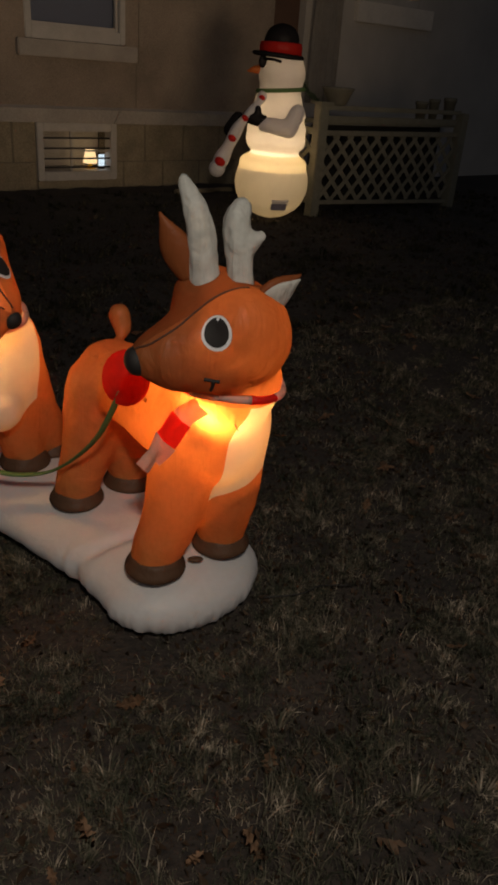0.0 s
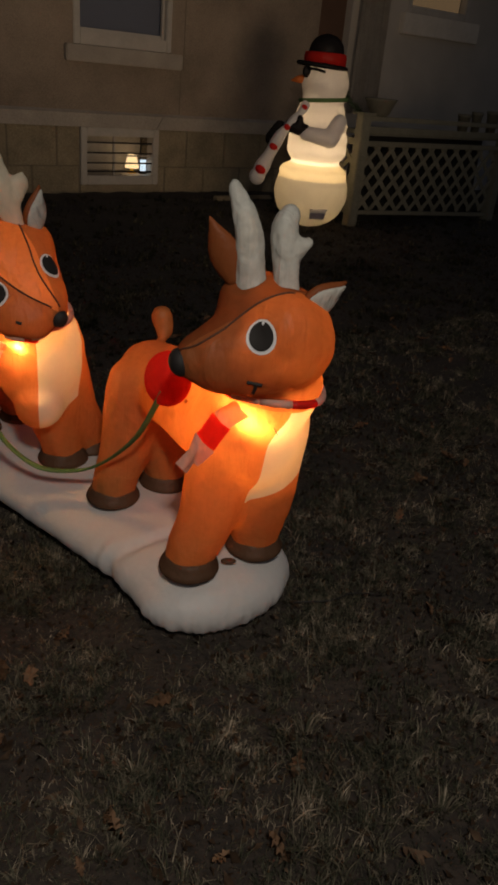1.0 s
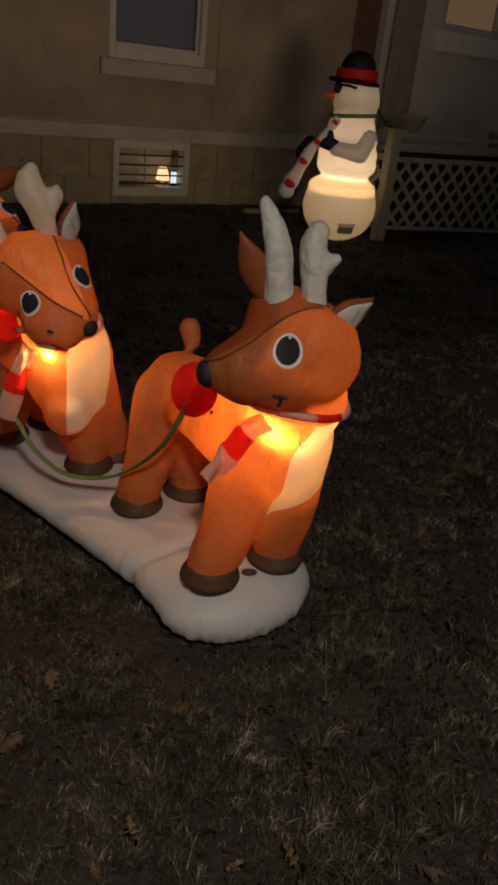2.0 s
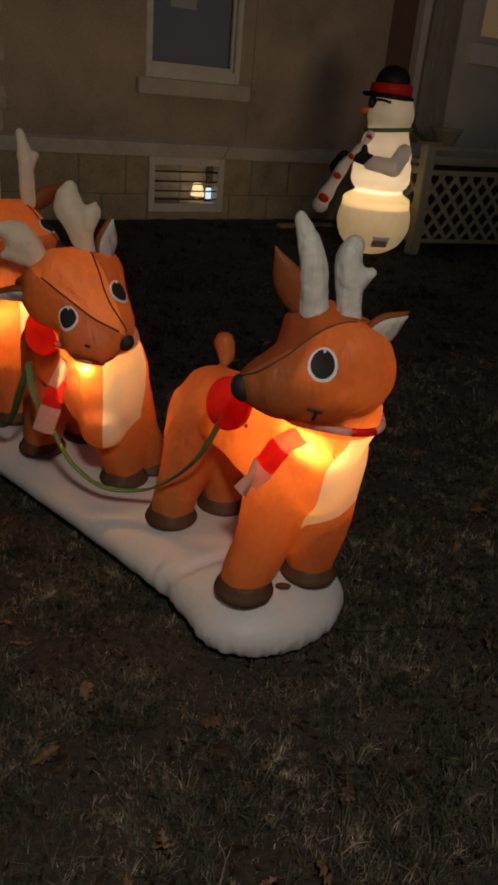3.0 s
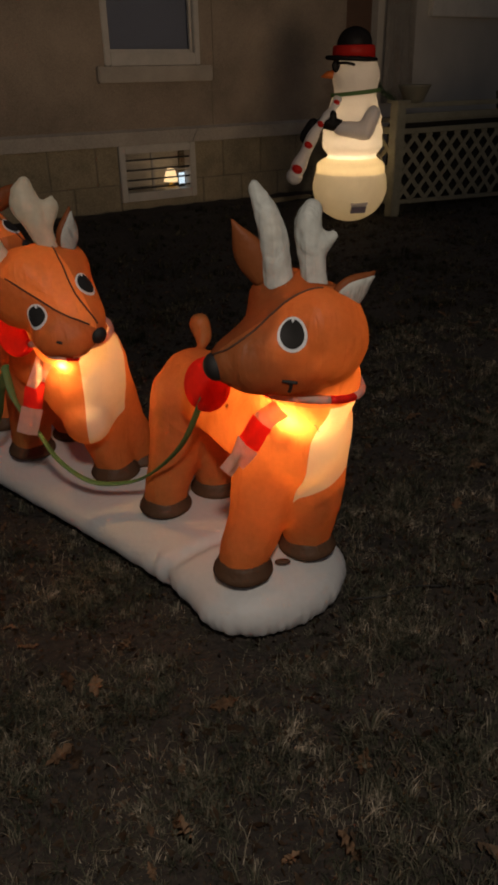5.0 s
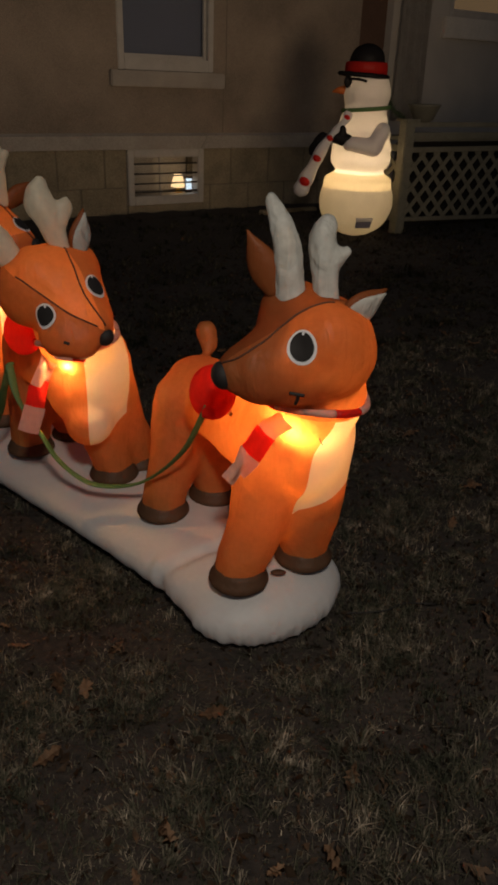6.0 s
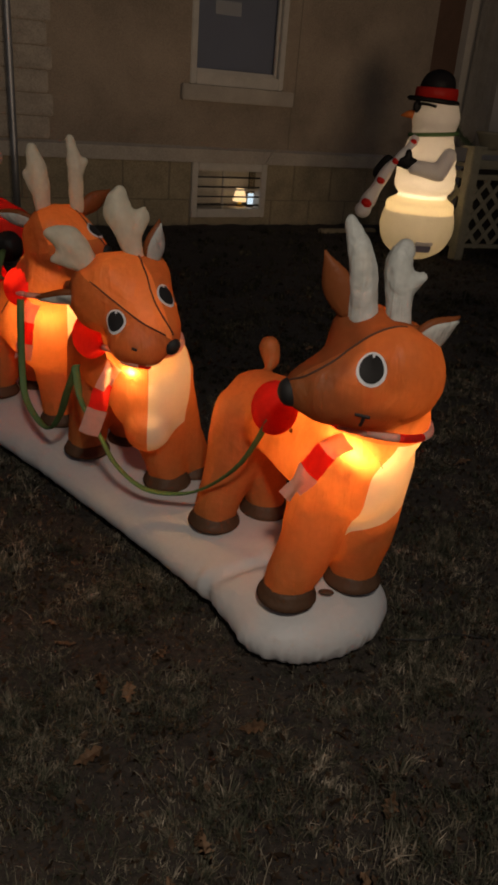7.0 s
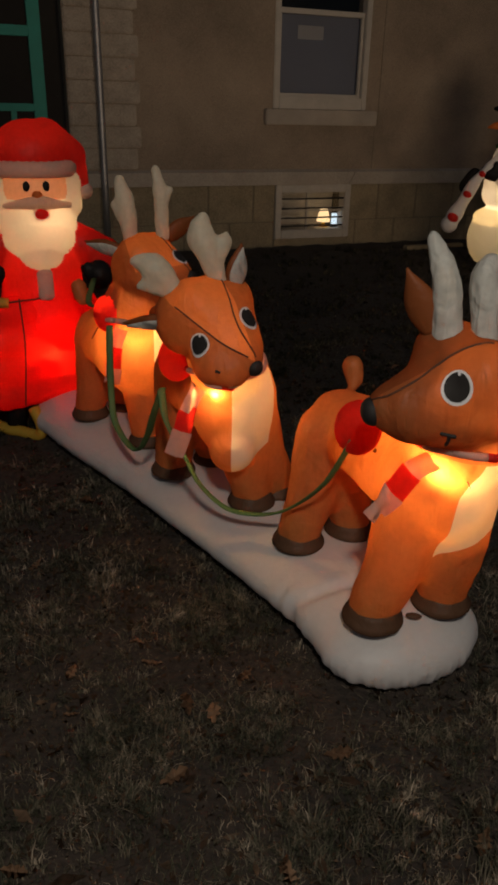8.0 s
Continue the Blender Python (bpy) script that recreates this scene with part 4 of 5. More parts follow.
# unseen cloth discs added inside to keep the bulbs off the snout and one leg
light_stop = ball_into(bmesh.new(), (0.890, 1.282, 0.790), (0.075, 0.055, 0.006), Euler((0, 0, -0.3)), 2)
part("added_light_stop", light_stop, "hoof", R1, "unseen disc added to keep the bulb off the snout")
light_stop = ball_into(bmesh.new(), (1.125, 1.368, 0.425), (0.085, 0.085, 0.006), None, 2)
part("added_light_stop", light_stop, "hoof", R1, "unseen disc added to keep the bulbs off the leg")

R2 = reindeer(
    "orange inflatable reindeer facing ahead with broad pale antlers, lit inside",
    feet=[(0.835, 2.075, 0.185), (0.950, 2.120, 0.185), (0.655, 2.395, 0.185), (0.830, 2.440, 0.185)],
    front=(0.765, 2.075, 0.545), rear=(0.700, 2.380, 0.575), neck=(0.700, 2.010, 0.745),
    head=(0.665, 1.985, 0.865), nose=(0.728, 1.805, 0.765),
    turn_up=[((0.696, 1.801, 0.803), (0.44, -0.22, 0.87)), ((0.72, 1.80, 0.80), (-0.96, -0.28, 0))],
    panel=[((0.703, 1.924, 0.5), (1.0, -0.44, 0)), ((0.745, 2.0, 0.385), (-0.45, 0, 0.9)), ((0.872, 1.97, 0.5), (-1.0, -0.2, 0.05)), ((0.75, 2.03, 0.5), (0.25, -1, 0)), ((0.7, 1.9, 0.72), (0, 0, -1))],
    antlers=[([(0.682, 1.968, 0.965), (0.655, 1.986, 1.045), (0.636, 2.002, 1.100), (0.642, 2.004, 1.140)], (0.024, 0.043, 0.020), [((0.668, 1.980, 1.025), (0.698, 1.979, 1.080), 0.028, 0.023), ((0.694, 1.979, 1.078), (0.704, 1.979, 1.102), 0.023, 0.008)]),
             ([(0.577, 1.990, 0.900), (0.540, 2.015, 0.975), (0.500, 2.033, 1.016), (0.463, 2.045, 1.027)], (0.026, 0.042, 0.018), [((0.545, 2.012, 0.955), (0.495, 2.028, 0.966), 0.030, 0.026), ((0.500, 2.028, 0.966), (0.466, 2.033, 0.958), 0.026, 0.010)])],
    ears=[((0.722, 1.975, 0.955), (0.740, 1.955, 1.078), 0.030, (0.3, -0.9, 0)), ((0.560, 2.005, 0.865), (0.425, 2.070, 0.850), 0.028, (-0.2, -0.6, -0.75))],
    eyes=[((0.45, 1.46, 0.935), (0.590, 1.870, 0.825)), ((0.72, 1.35, 1.0), (0.728, 1.92, 0.878))],
    tail=((0.66, 2.50, 0.70), (0.65, 2.53, 0.75)),
    pad=((0.590, 2.10, 0.720), (-0.85, -0.5, 0.25)),
    scarf_tail=([(0.615, 1.965, 0.660), (0.585, 1.980, 0.590), (0.570, 1.985, 0.530), (0.545, 1.995, 0.450)], (-0.35, -0.94, 0.1)),
    mouth=[([(0.606, 1.80, 0.768), (0.617, 1.79, 0.764)], (-0.45, -0.85, 0.1))],
    seams=[([(0.705, 1.800, 0.800), (0.643, 1.833, 0.834), (0.588, 1.881, 0.880), (0.542, 1.940, 0.916)], (-0.35, -0.80, 0.5)), ([(0.725, 1.800, 0.800), (0.690, 1.840, 0.875), (0.680, 1.890, 0.950), (0.680, 1.945, 0.990)], (0.05, -0.80, 0.6))],
    bands=2, fuller=[((0.612, 2.000, 0.868), 0.112), ((0.668, 1.842, 0.752), 0.052), ((0.640, 1.880, 0.765), 0.070), ((0.735, 2.000, 0.440), 0.075)],
    breast=(0.140, 0.122, 0.105),
)

R3 = reindeer(
    "orange inflatable reindeer beside the sleigh with upright pale antlers",
    feet=[(0.640, 2.690, 0.185), (0.760, 2.740, 0.185), (0.475, 3.050, 0.185), (0.640, 3.090, 0.185)],
    front=(0.625, 2.740, 0.540), rear=(0.545, 3.030, 0.560), neck=(0.610, 2.700, 0.740),
    head=(0.650, 2.680, 0.885), nose=(0.785, 2.560, 0.865),
    turn_up=[((0.650, 2.680, 0.885), (-0.1, 0.1, 0.8)), ((0.60, 2.65, 0.9), (0.9, -0.2, 0.3))],
    panel=[((0.65, 2.60, 0.5), (0.95, -0.3, 0)), ((0.66, 2.60, 0.40), (-0.35, 0, 0.93)), ((0.76, 2.60, 0.5), (-0.95, -0.25, 0.05)), ((0.62, 2.70, 0.5), (0.25, -1, 0)), ((0.6, 2.6, 0.71), (0, 0, -1))],
    antlers=[([(0.716, 2.675, 0.990), (0.714, 2.687, 1.130), (0.702, 2.698, 1.218)], (0.025, 0.028, 0.018), [((0.713, 2.684, 1.090), (0.744, 2.681, 1.152), 0.020, 0.015)]),
             ([(0.603, 2.697, 0.975), (0.593, 2.708, 1.095), (0.577, 2.722, 1.184)], (0.026, 0.038, 0.020), [((0.594, 2.703, 1.040), (0.554, 2.719, 1.102), 0.026, 0.016)])],
    ears=[((0.735, 2.690, 0.985), (0.840, 2.690, 1.060), 0.030, (-0.2, 0.9, 0.2)), ((0.575, 2.700, 0.945), (0.450, 2.765, 0.975), 0.030, (-0.2, -0.7, -0.6))],
    eyes=[((0.74, 1.70, 1.10), (0.752, 2.62, 0.928))],
    tail=((0.49, 3.14, 0.68), (0.48, 3.16, 0.73)),
    pad=((0.510, 2.69, 0.725), (-0.75, -0.65, 0.2)),
    scarf_tail=([(0.545, 2.650, 0.680), (0.520, 2.660, 0.610), (0.510, 2.665, 0.530), (0.500, 2.670, 0.460)], (-0.25, -0.96, 0.1)),
    mouth=[],
    seams=[([(0.785, 2.55, 0.885), (0.74, 2.57, 0.95), (0.715, 2.62, 0.99), (0.70, 2.66, 1.01)], (0.1, -0.85, 0.45)), ([(0.46, 2.72, 0.78), (0.44, 2.76, 0.70), (0.40, 2.80, 0.60)], (-0.8, -0.5, 0.1))],
    bands=3,
)


vent = ball_into(bmesh.new(), (1.000, 1.335, 0.203), (0.022, 0.012, 0.006), Euler((0, 0, -0.5)), 2)
part("vent_patch", vent, "hoof", BASE, "small dark vent patch")
for pts in ([(0.985, 1.215, 0.700), (0.990, 1.205, 0.675), (1.010, 1.205, 0.640)], [(1.010, 1.205, 0.705), (1.030, 1.200, 0.680), (1.052, 1.205, 0.655)]):
    part("lead_wire", tube(curve(pts, 8), 0.0012, 5), "black_print", R1, "thin dark lead wire")


def reins():
    for pts in (
        [(0.860, 1.480, 0.670), (0.842, 1.580, 0.501), (0.809, 1.720, 0.360), (0.768, 1.830, 0.289), (0.693, 1.920, 0.276), (0.622, 1.970, 0.345), (0.582, 2.000, 0.435), (0.536, 2.030, 0.541), (0.528, 2.060, 0.640)],
        [(0.535, 2.070, 0.640), (0.525, 2.150, 0.526), (0.529, 2.250, 0.417), (0.517, 2.350, 0.320), (0.500, 2.450, 0.307), (0.479, 2.550, 0.359), (0.482, 2.600, 0.456), (0.490, 2.625, 0.600), (0.500, 2.650, 0.690)],
        [(0.480, 2.720, 0.740), (0.490, 3.000, 0.700), (0.560, 3.250, 0.740)],
    ):
        part("rein", tube(curve(pts, 40), 0.0125, 8, 0.35), "green", DISPLAY, "flat green nylon rein")


reins()


# ---- sleigh and its figure ----
def sleigh():
    bm = bmesh.new()
    q = Euler((0, 0, 0.30)).to_quaternion()
    c = Vector((0.30, 3.56, 0))

    def at(x, y, z):
        return c + q @ Vector((x, y, z))
    for x in np.linspace(-0.20, 0.20, 7):
        for z, yy in ((0.22, -0.14), (0.34, -0.16), (0.46, -0.17), (0.58, -0.15)):
            ball_into(bm, at(x, yy, z), (0.085, 0.075, 0.085), q, 2)
    for s in (-0.22, 0.22):
        for y in np.linspace(-0.12, 0.65, 10):
            for z in (0.22, 0.34, 0.46, 0.56 + 0.08 * max(0, y)):
                ball_into(bm, at(s, y, z), (0.07, 0.085, 0.085), q, 2)
    for y in np.linspace(-0.1, 0.65, 8):
        for x in np.linspace(-0.15, 0.15, 4):
            ball_into(bm, at(x, y, 0.22), (0.09, 0.09, 0.07), q, 2)
    body = part("sleigh", skin(bm, 0.018, 8, 0.004), "red", DISPLAY, "glowing red inflatable sleigh with yellow trim")
    for dx, dy in ((0, 0), (0.50, 0.155)):
        o = Vector((dx, dy, 0))
        pts = [o + Vector(p) for p in ((0.262, 3.330, 0.150), (0.285, 3.285, 0.080), (0.272, 3.290, 0.030), (0.200, 3.365, 0.028), (0.110, 3.470, 0.028), (0.010, 3.80, 0.03), (-0.08, 4.10, 0.05), (-0.10, 4.22, 0.10))]
        part("runner", tube(curve(pts, 40), 0.026, 12), "yellow", body, "yellow inflated runner")
        for a, z in ((Vector((0.185, 3.42, 0.03)), 0.20), (Vector((0.0, 3.86, 0.03)), 0.20)):
            part("runner_strut", tube([o + a, o + a + Vector((0.02, 0.02, z))], 0.045, 12), "black", body, "dark strut under the sleigh")
    part("trim", tube(curve([at(-0.30, -0.10, 0.665), at(-0.24, -0.19, 0.655), at(-0.17, -0.215, 0.645)], 12), 0.022, 8), "yellow", body, "yellow trim roll")
    part("seam", tube(curve([at(-0.125, -0.225, 0.66), at(-0.13, -0.25, 0.45), at(-0.15, -0.235, 0.18)], 12), 0.0035, 6), "thread", body)
    part("seam", tube(curve([at(-0.20, -0.205, 0.645), at(0, -0.225, 0.65), at(0.22, -0.215, 0.645)], 12), 0.0035, 6), "thread", body)
    return body


SLEIGH = sleigh()


def figure():
    """The seated figure in the sleigh: one plain inflated form in coloured cloth."""
    out = bmesh.new()
    mats = ["red", "cream", "plush", "skin", "black", "orange"]

    def merge(piece, index):
        for f in piece.faces:
            f.material_index = index
        me = bpy.data.meshes.new("piece")
        piece.to_mesh(me)
        piece.free()
        out.from_mesh(me)
        bpy.data.meshes.remove(me)

    # right and back directions as the figure faces the row's front, a little aside
    fr = Vector((-0.05, -1.0, 0)).normalized()
    rt = Vector((1.0, -0.05, 0)).normalized()
    c = Vector((0.375, 3.52, 0.025))

    def at(x, y, z):
        return c + rt * x + fr * y + Vector((0, 0, z))
    prims = []
    b = bmesh.new()

    def blob(p, r, index):
        r = r if isinstance(r, tuple) else (r, r, r)
        ball_into(b, p, r)
        prims.append((p, r, index))

    def run(a, ra, c2, rb, index):
        n = max(2, int((c2 - a).length / (0.28 * min(ra, rb))) + 1)
        for i in range(n + 1):
            blob(a.lerp(c2, i / n), ra + (rb - ra) * i / n, index)

    run(at(0, 0, 0.50), 0.20, at(0, 0, 0.80), 0.165, 0)
    for s in (-1, 1):
        run(at(0.15 * s, 0.0, 0.84), 0.085, at(0.285 * s, 0.04, 0.78), 0.078, 0)
        run(at(0.285 * s, 0.04, 0.78), 0.078, at(0.250 * s, 0.14, 0.715), 0.064, 0)
        run(at(0.135 * s, 0.045, 1.0), 0.062, at(0.148 * s, 0.035, 1.10), 0.045, 1)
    blob(at(0, 0.015, 1.06), (0.150, 0.145, 0.140), 3)
    blob(at(0, 0.050, 0.945), (0.172, 0.125, 0.140), 1)
    blob(at(0, 0.085, 0.870), (0.150, 0.112, 0.110), 1)
    blob(at(0, 0.115, 0.800), (0.095, 0.085, 0.075), 1)
    blob(at(0.0, -0.005, 1.205), (0.168, 0.160, 0.140), 0)
    run(at(0.06, -0.01, 1.25), 0.100, at(0.165, -0.01, 1.20), 0.068, 0)
    run(at(0.165, -0.01, 1.20), 0.062, at(0.205, 0.0, 1.09), 0.034, 0)
    body = skin(b, 0.0075, 9, 0.003)
    mid = np.array([f.calc_center_median()[:] for f in body.faces])
    near = np.stack([np.abs(np.linalg.norm((mid - np.array(q[:])) / np.array(r), axis=1) - 1) * min(r) for q, r, _ in prims])
    kinds = np.array([k for _, _, k in prims])[near.argmin(0)]
    for f, k in zip(body.faces, kinds):
        f.material_index = int(k)
    me = bpy.data.meshes.new("piece")
    body.to_mesh(me)
    body.free()
    out.from_mesh(me)
    bpy.data.meshes.remove(me)
    b = bmesh.new()
    for s in (-1, 1):
        limb_into(b, at(0.02 * s, 0.175, 1.022), 0.030, at(0.135 * s, 0.140, 1.008), 0.014)
    for k in range(33):
        a = 2 * math.pi * k / 32
        ball_into(b, at(0.162 * math.cos(a), 0.005 + 0.152 * math.sin(a), 1.150), (0.030, 0.030, 0.038), None, 2)
    ball_into(b, at(0.215, 0.0, 1.055), 0.040)
    for k in range(8):
        ball_into(b, at(0, 0.192 + 0.003 * k, 0.735 - 0.014 * k), (0.040, 0.020, 0.020), None, 2)
    merge(skin(b, 0.011, 4, 0.002), 2)
    for s in (-1, 1):
        b = bmesh.new()
        ball_into(b, at(0.235 * s, 0.175, 0.715), (0.060, 0.055, 0.066))
        ball_into(b, at(0.185 * s, 0.185, 0.740), (0.026, 0.026, 0.036))
        merge(skin(b, 0.010, 3, 0.002), 4)
        b = ball_into(bmesh.new(), at(0.040 * s, 0.150, 1.085), (0.015, 0.010, 0.022), None, 2)
        merge(b, 4)
    merge(ball_into(bmesh.new(), at(0, 0.170, 1.052), (0.022, 0.02, 0.018), None, 2), 5)
    merge(ball_into(bmesh.new(), at(0.012, 0.162, 0.972), (0.034, 0.014, 0.026), None, 2), 0)
    return part("sleigh_figure", out, mats, DISPLAY, "inflated figure in a red suit with a long white beard")


figure()


# ---- snowman ----
def snowman():
    s = empty("inflatable_snowman", "lit white inflatable snowman in a black hat beside the porch", "lawn inflatable")
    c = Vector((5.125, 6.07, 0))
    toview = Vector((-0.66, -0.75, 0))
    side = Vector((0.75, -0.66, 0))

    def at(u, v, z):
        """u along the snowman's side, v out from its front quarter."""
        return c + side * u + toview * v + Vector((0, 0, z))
    bm = bmesh.new()
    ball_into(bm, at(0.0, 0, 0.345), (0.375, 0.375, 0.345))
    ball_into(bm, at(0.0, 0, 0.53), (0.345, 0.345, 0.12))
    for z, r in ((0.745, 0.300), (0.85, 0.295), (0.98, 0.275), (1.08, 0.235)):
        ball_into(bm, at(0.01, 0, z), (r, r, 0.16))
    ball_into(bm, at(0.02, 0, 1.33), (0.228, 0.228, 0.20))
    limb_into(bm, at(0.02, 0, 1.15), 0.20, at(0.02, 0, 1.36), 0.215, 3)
    whole = skin(bm, 0.022, 6, 0.005)
    low = cut_out(whole, [((0, 0, 0.475), (0.0, 0.0, -1))])
    band = cut_out(whole, [((0, 0, 0.615), (0, 0, -1))])
    head = cut_out(whole, [((0, 0, 1.185), (0, 0, 1))])
    body = part("torso", whole, "snow", s, "white nylon torso")
    part("lower_body", low, "cream_dense", s, "cream double-layered lower ball")
    part("glowing_band", band, "cream", s, "bright thin nylon band")
    part("head", head, "snow", s)
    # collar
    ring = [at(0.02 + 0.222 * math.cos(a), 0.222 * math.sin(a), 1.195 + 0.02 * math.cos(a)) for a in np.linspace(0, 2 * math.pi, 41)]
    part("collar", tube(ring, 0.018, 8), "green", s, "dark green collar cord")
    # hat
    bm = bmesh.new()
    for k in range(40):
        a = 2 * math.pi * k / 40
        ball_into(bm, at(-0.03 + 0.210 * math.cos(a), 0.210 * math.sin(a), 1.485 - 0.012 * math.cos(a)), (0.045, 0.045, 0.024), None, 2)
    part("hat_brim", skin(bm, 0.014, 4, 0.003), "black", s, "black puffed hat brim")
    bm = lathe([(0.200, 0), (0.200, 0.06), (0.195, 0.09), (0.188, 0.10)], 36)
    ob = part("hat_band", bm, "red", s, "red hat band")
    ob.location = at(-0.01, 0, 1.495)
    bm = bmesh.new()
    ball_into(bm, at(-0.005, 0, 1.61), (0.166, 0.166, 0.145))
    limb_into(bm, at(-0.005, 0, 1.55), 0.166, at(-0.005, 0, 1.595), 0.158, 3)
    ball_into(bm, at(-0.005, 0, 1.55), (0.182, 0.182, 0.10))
    part("hat_crown", skin(bm, 0.016, 4, 0.004), "black", s, "domed black hat crown")
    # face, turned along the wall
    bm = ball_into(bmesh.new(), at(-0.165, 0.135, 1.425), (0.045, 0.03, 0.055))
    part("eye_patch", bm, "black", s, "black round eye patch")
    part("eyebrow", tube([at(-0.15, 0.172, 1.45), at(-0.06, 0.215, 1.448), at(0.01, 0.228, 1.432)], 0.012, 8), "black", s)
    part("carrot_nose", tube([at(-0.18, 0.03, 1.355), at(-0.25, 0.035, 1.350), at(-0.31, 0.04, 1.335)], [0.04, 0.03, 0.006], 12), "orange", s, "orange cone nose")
    # arm, mitten, striped cane
    bm = bmesh.new()
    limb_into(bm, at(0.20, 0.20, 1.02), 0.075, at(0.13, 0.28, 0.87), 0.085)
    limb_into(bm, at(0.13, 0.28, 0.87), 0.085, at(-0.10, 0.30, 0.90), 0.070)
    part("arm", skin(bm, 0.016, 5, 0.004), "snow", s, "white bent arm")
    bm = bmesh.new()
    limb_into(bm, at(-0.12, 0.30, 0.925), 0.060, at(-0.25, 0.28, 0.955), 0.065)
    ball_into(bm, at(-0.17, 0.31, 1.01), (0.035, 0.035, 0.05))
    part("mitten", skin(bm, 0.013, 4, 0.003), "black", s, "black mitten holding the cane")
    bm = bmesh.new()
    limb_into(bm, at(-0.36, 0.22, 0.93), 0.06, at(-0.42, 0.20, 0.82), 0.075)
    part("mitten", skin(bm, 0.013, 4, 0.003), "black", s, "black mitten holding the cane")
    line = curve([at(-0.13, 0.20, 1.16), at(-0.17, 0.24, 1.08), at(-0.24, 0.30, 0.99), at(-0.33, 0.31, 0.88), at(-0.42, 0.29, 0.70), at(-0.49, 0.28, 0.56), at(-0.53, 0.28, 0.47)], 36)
    n = len(line)
    part("cane", tube(line, [0.038 + 0.070 * max(0, i / n - 0.35) + 0.006 * math.sin(i * 0.7) for i in range(n)], 14), "snow", s, "fat white cane with red patches")
    ball = ball_into(bmesh.new(), line[-1], 0.080)
    part("cane_tip", ball, "snow", s, "rounded white end of the cane")
    for k in (3, 15, 22, 31):
        d = (line[k + 1] - line[k - 1]).normalized()
        r = 0.040 + 0.070 * max(0, k / n - 0.35)
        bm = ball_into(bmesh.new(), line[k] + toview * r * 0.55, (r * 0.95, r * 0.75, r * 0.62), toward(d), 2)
        part("cane_patch", bm, "red", s, "red patch on the cane")
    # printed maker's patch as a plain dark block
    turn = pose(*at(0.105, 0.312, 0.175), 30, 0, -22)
    for name, mat, lo, hi in (("patch", "print_grey", (-0.075, -0.008, -0.055), (0.075, 0.02, 0.015)), ("patch_flap", "snow", (-0.085, -0.006, 0.02), (0.085, 0.02, 0.055))):
        ob = part(name, box(lo, hi, 0.004), mat, s, "small grey-violet sewn patch" if name == "patch" else "", False)
        ob.matrix_basis = turn
    return s


M["cream_dense"] = fabric("dense_cream_nylon", (0.74, 0.70, 0.60), 0.16, 0.03, 0.02, 0.5)
M["print_grey"] = solid("grey_violet_print", (0.22, 0.20, 0.25), 0.7)
snowman()


# ---- grass, leaves, cord ----
blades("grass", 210000, (-0.6, 0.25, 2.9, 2.2), 0.023, 0.0013, 1, "short dry winter grass in thin clumps", 1.5, 0.80)
blades("grass", 60000, (-0.6, 2.2, 4.6, 3.15), 0.026, 0.0018, 2, "short dry winter grass in thin clumps", 1.5, 0.8)
blades("grass", 44000, (-0.6, 3.15, 4.6, 4.6), 0.030, 0.0022, 12, "short grass beside the sleigh, shade put into its tones", 1.3, 0.8, "grass_dark")
blades("grass", 70000, (2.9, 0.6, 6.4, 2.2), 0.027, 0.0019, 5, "short dry winter grass in thin clumps", 1.5, 0.8)
blades("grass", 44000, (-0.5, 4.6, 9.5, 7.75), 0.042, 0.0030, 3, "short grass before the house, shade put into its tones", 0.9, 0.7, "grass_dark")
blades("grass", 26000, (4.6, 2.2, 9.5, 4.6), 0.040, 0.0028, 4, "short grass before the porch, shade put into its tones", 0.9, 0.7, "grass_dark")

blades("grass", 26000, (-5.0, -4.0, 8.0, 0.28), 0.040, 0.0034, 6, "short dry winter grass behind the viewer", 1.2, 0.5)
blades("grass", 26000, (-5.0, 0.28, -0.6, 7.7), 0.040, 0.0034, 7, "short dry winter grass beside the display", 1.2, 0.5)
blades("grass", 8000, (2.9, 0.28, 8.0, 0.62), 0.040, 0.0030, 8, "short dry winter grass in thin clumps", 1.2, 0.5)
blades("grass", 12000, (6.4, 0.62, 9.5, 2.2), 0.040, 0.0034, 9, "short dry winter grass in thin clumps", 1.2, 0.5)


def leaf_mesh(seed):
    """A curled lobed oak leaf."""
    rng = random.Random(seed)
    bm = bmesh.new()
    n = 9
    rows = []
    for i in range(n + 1):
        k = i / n
        w = 0.017 * math.sin(math.pi * min(1, 0.06 + 0.94 * k)) * (0.62 if i % 2 else 1.15) * rng.uniform(0.85, 1.15) + 0.001
        lift = 0.012 * math.sin(3 * k + seed) + 0.006
        rows.append([bm.verts.new((-w, (k - 0.5) * 0.075, lift + 0.010 * rng.random())), bm.verts.new((0, (k - 0.5) * 0.075, lift)), bm.verts.new((w, (k - 0.5) * 0.075, lift + 0.012 * rng.random()))])
    for a, b in zip(rows, rows[1:]):
        for j in (0, 1):
            bm.faces.new((a[j], a[j + 1], b[j + 1], b[j]))
    bmesh.ops.solidify(bm, geom=bm.faces[:], thickness=0.0006)
    me = bpy.data.meshes.new("dead_leaf")
    bm.to_mesh(me)
    bm.free()
    me.materials.append(M["leaf_dead"])
    return me


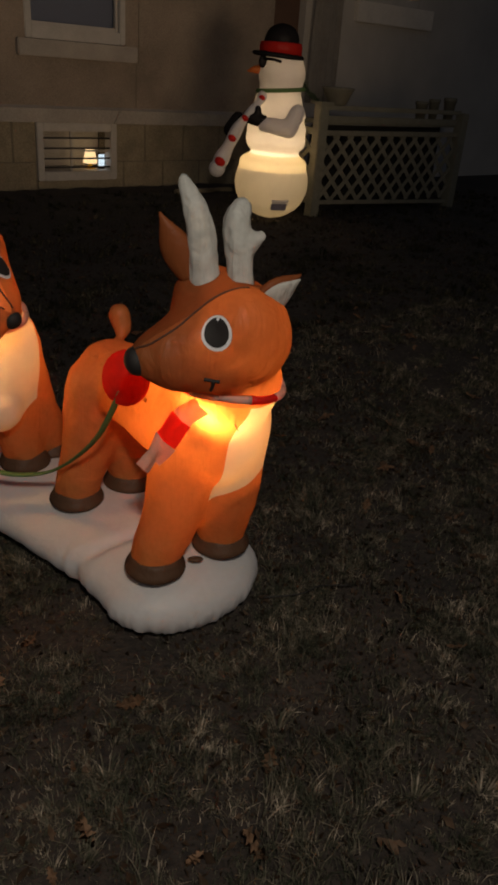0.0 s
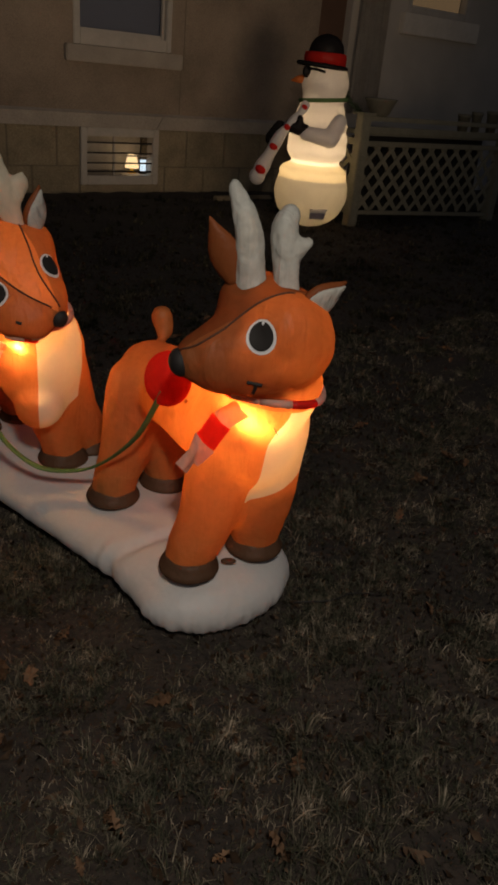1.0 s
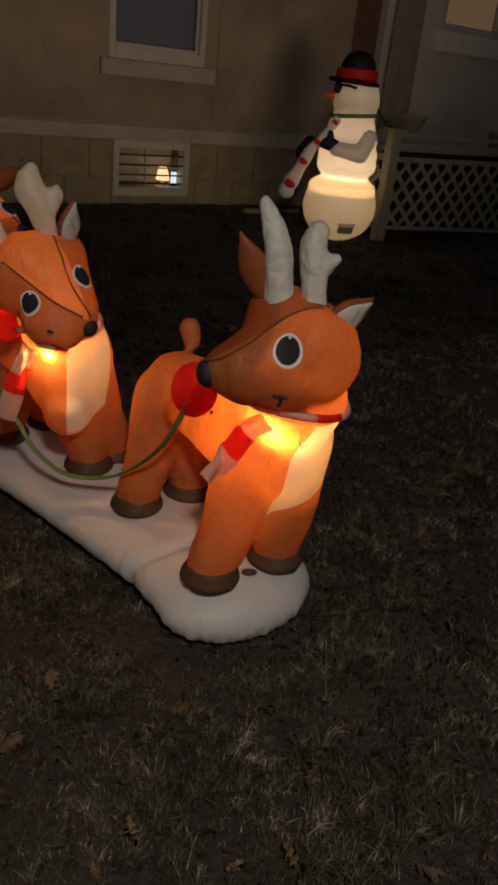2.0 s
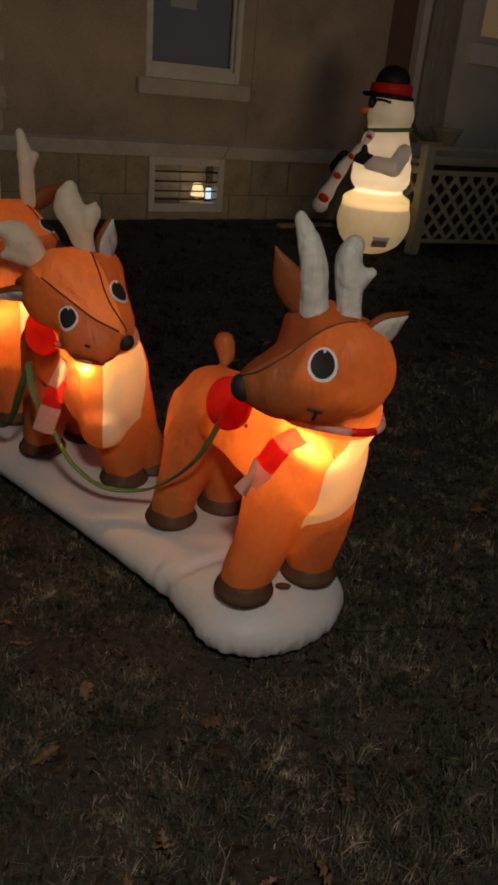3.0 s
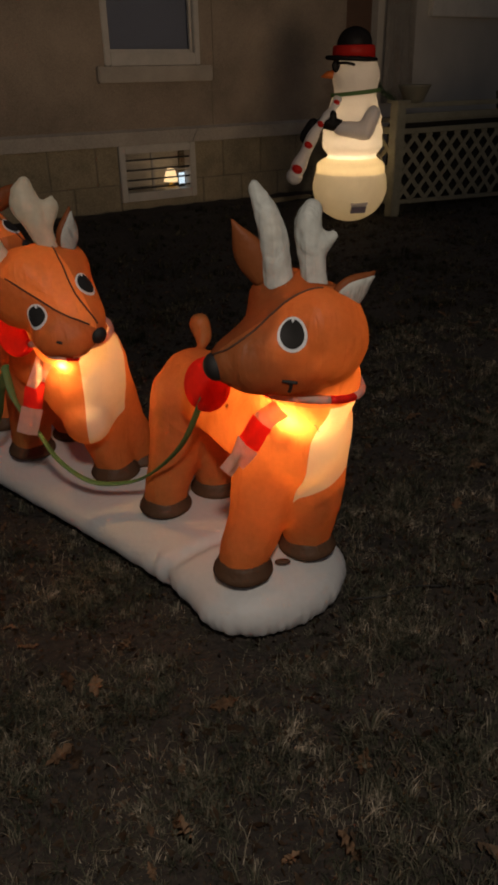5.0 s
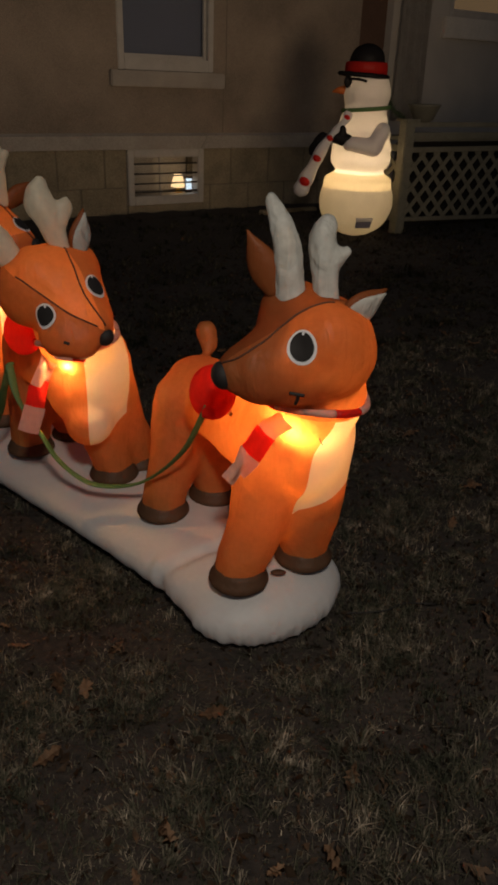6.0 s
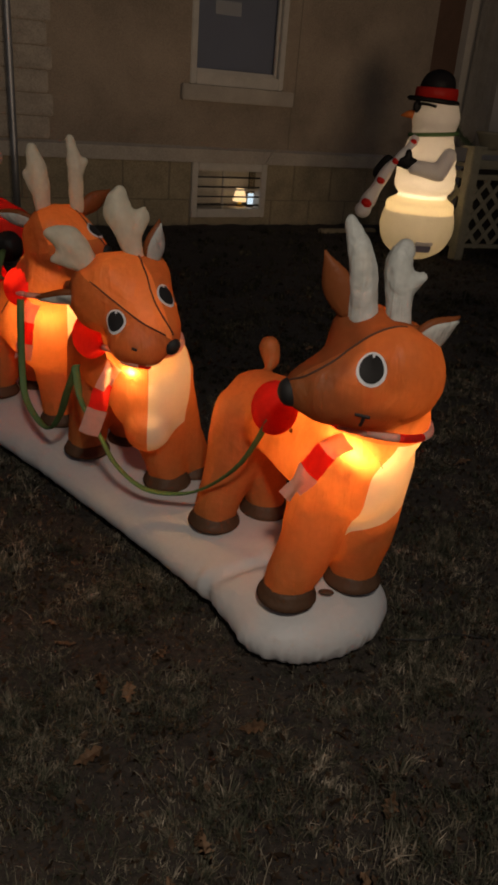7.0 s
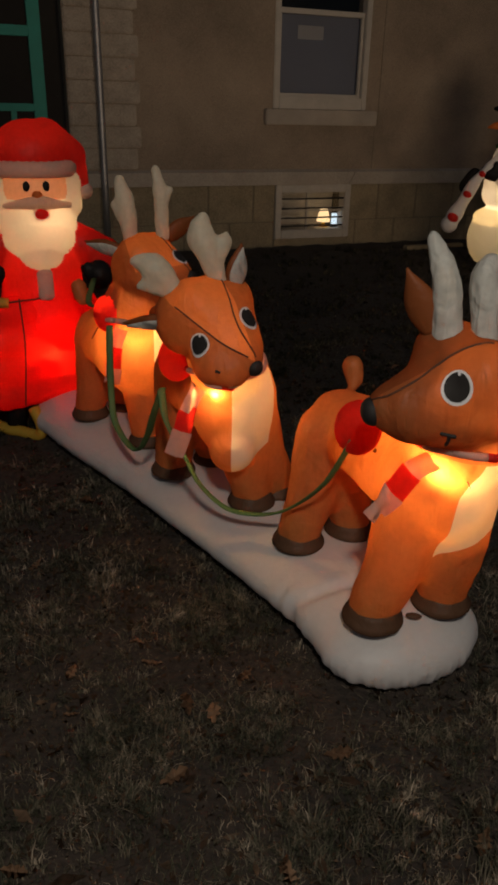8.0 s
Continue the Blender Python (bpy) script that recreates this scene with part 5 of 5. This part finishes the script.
def leaves():
    rng = random.Random(11)
    kinds = [leaf_mesh(k) for k in range(5)]
    spots = [(0.58, 1.47), (0.36, 1.60), (1.54, 1.06)]
    while len(spots) < 130:
        x, y = rng.uniform(-0.4, 3.6), 0.45 + 3.4 * rng.random() ** 1.5
        if abs(x - (1.42 - 0.27 * y)) > 0.3:
            spots.append((x, y))
    for x, y in spots:
        ob = new("dead_leaf", rng.choice(kinds))
        s = rng.uniform(0.45, 1.05)
        ob.matrix_basis = pose(x, y, 0.022, rng.uniform(-25, 25), rng.uniform(-25, 25), rng.uniform(0, 360)) @ Matrix.Diagonal((s, s, s, 1))
        tagged(ob, "curled brown dead leaf lying on the grass", "leaf", "dead leaves on the lawn")


leaves()


def tuft(x, y, seed):
    """A taller clump of pale dry grass."""
    rng = random.Random(seed)
    bm = bmesh.new()
    for _ in range(30):
        a = rng.uniform(0, 6.28)
        r = rng.uniform(0, 0.02)
        h = rng.uniform(0.03, 0.062)
        p = Vector((x + r * math.cos(a), y + r * math.sin(a), -0.01))
        e = p + Vector((math.cos(a) * h * 0.7, math.sin(a) * h * 0.7, h))
        m = p.lerp(e, 0.5) + Vector((0, 0, 0.012))
        w = Vector((-math.sin(a), math.cos(a), 0)) * 0.0016
        v = [bm.verts.new(q) for q in (p - w, p + w, m + w, m - w, e)]
        bm.faces.new(v[:4])
        bm.faces.new((v[3], v[2], v[4]))
    return tagged(part("grass_tuft", bm, "grass", None, "taller clump of pale dry grass", False), category="grass", group="grass tufts", kind="stuff")


for k, (x, y) in enumerate(((1.07, 0.58), (1.20, 0.50), (1.32, 0.72), (0.95, 0.90), (1.5, 1.25), (0.55, 1.0), (0.42, 0.85), (1.62, 1.5), (0.2, 1.2))):
    tuft(x, y, 20 + k)


def cord():
    part_line = curve([(1.20, 1.27, 0.03), (1.30, 1.22, 0.035), (1.38, 1.22, 0.03), (1.47, 1.18, 0.02)], 16)
    return tagged(part("tether_cord", tube(part_line, 0.0022, 6), "iron", None, "thin dark tether cord on the grass"), category="cord")


cord()


# ---- pieces of the walls ----
def quoins():
    z, k = 0.86, 0
    rng = random.Random(3)
    while z < 5.9:
        h = 0.205
        right = 1.955 + (0.03 if k % 2 else -0.012)
        bm = box((1.275, WALL - 0.034 - 0.006 * rng.random(), z + 0.004), (right, WALL - 0.001, z + h - 0.004), 0.012)
        part("quoin", bm, "quoin", HOUSE, smooth=False)
        z += h
        k += 1


quoins()


def foundation_blocks():
    rng = random.Random(9)
    for row, (z0, z1) in enumerate(((-0.10, 0.285), (0.295, 0.685))):
        x = -3.4 - 0.25 * row
        while x < 7.0:
            xa, xb = x + 0.005, min(x + 0.52, 7.1)
            for lo, hi in ((xa, min(xb, 3.495)), (max(xa, 4.45), xb)):
                if hi - lo > 0.03:
                    part("block", box((lo, WALL - 0.004 * rng.random(), z0), (hi, WALL + 0.02, z1), 0.006), "block", HOUSE, smooth=False)
            x += 0.53
    part("sill_block", box((3.50, WALL - 0.01, -0.1), (4.445, WALL + 0.02, 0.095), 0.006), "block", HOUSE, smooth=False)


foundation_blocks()
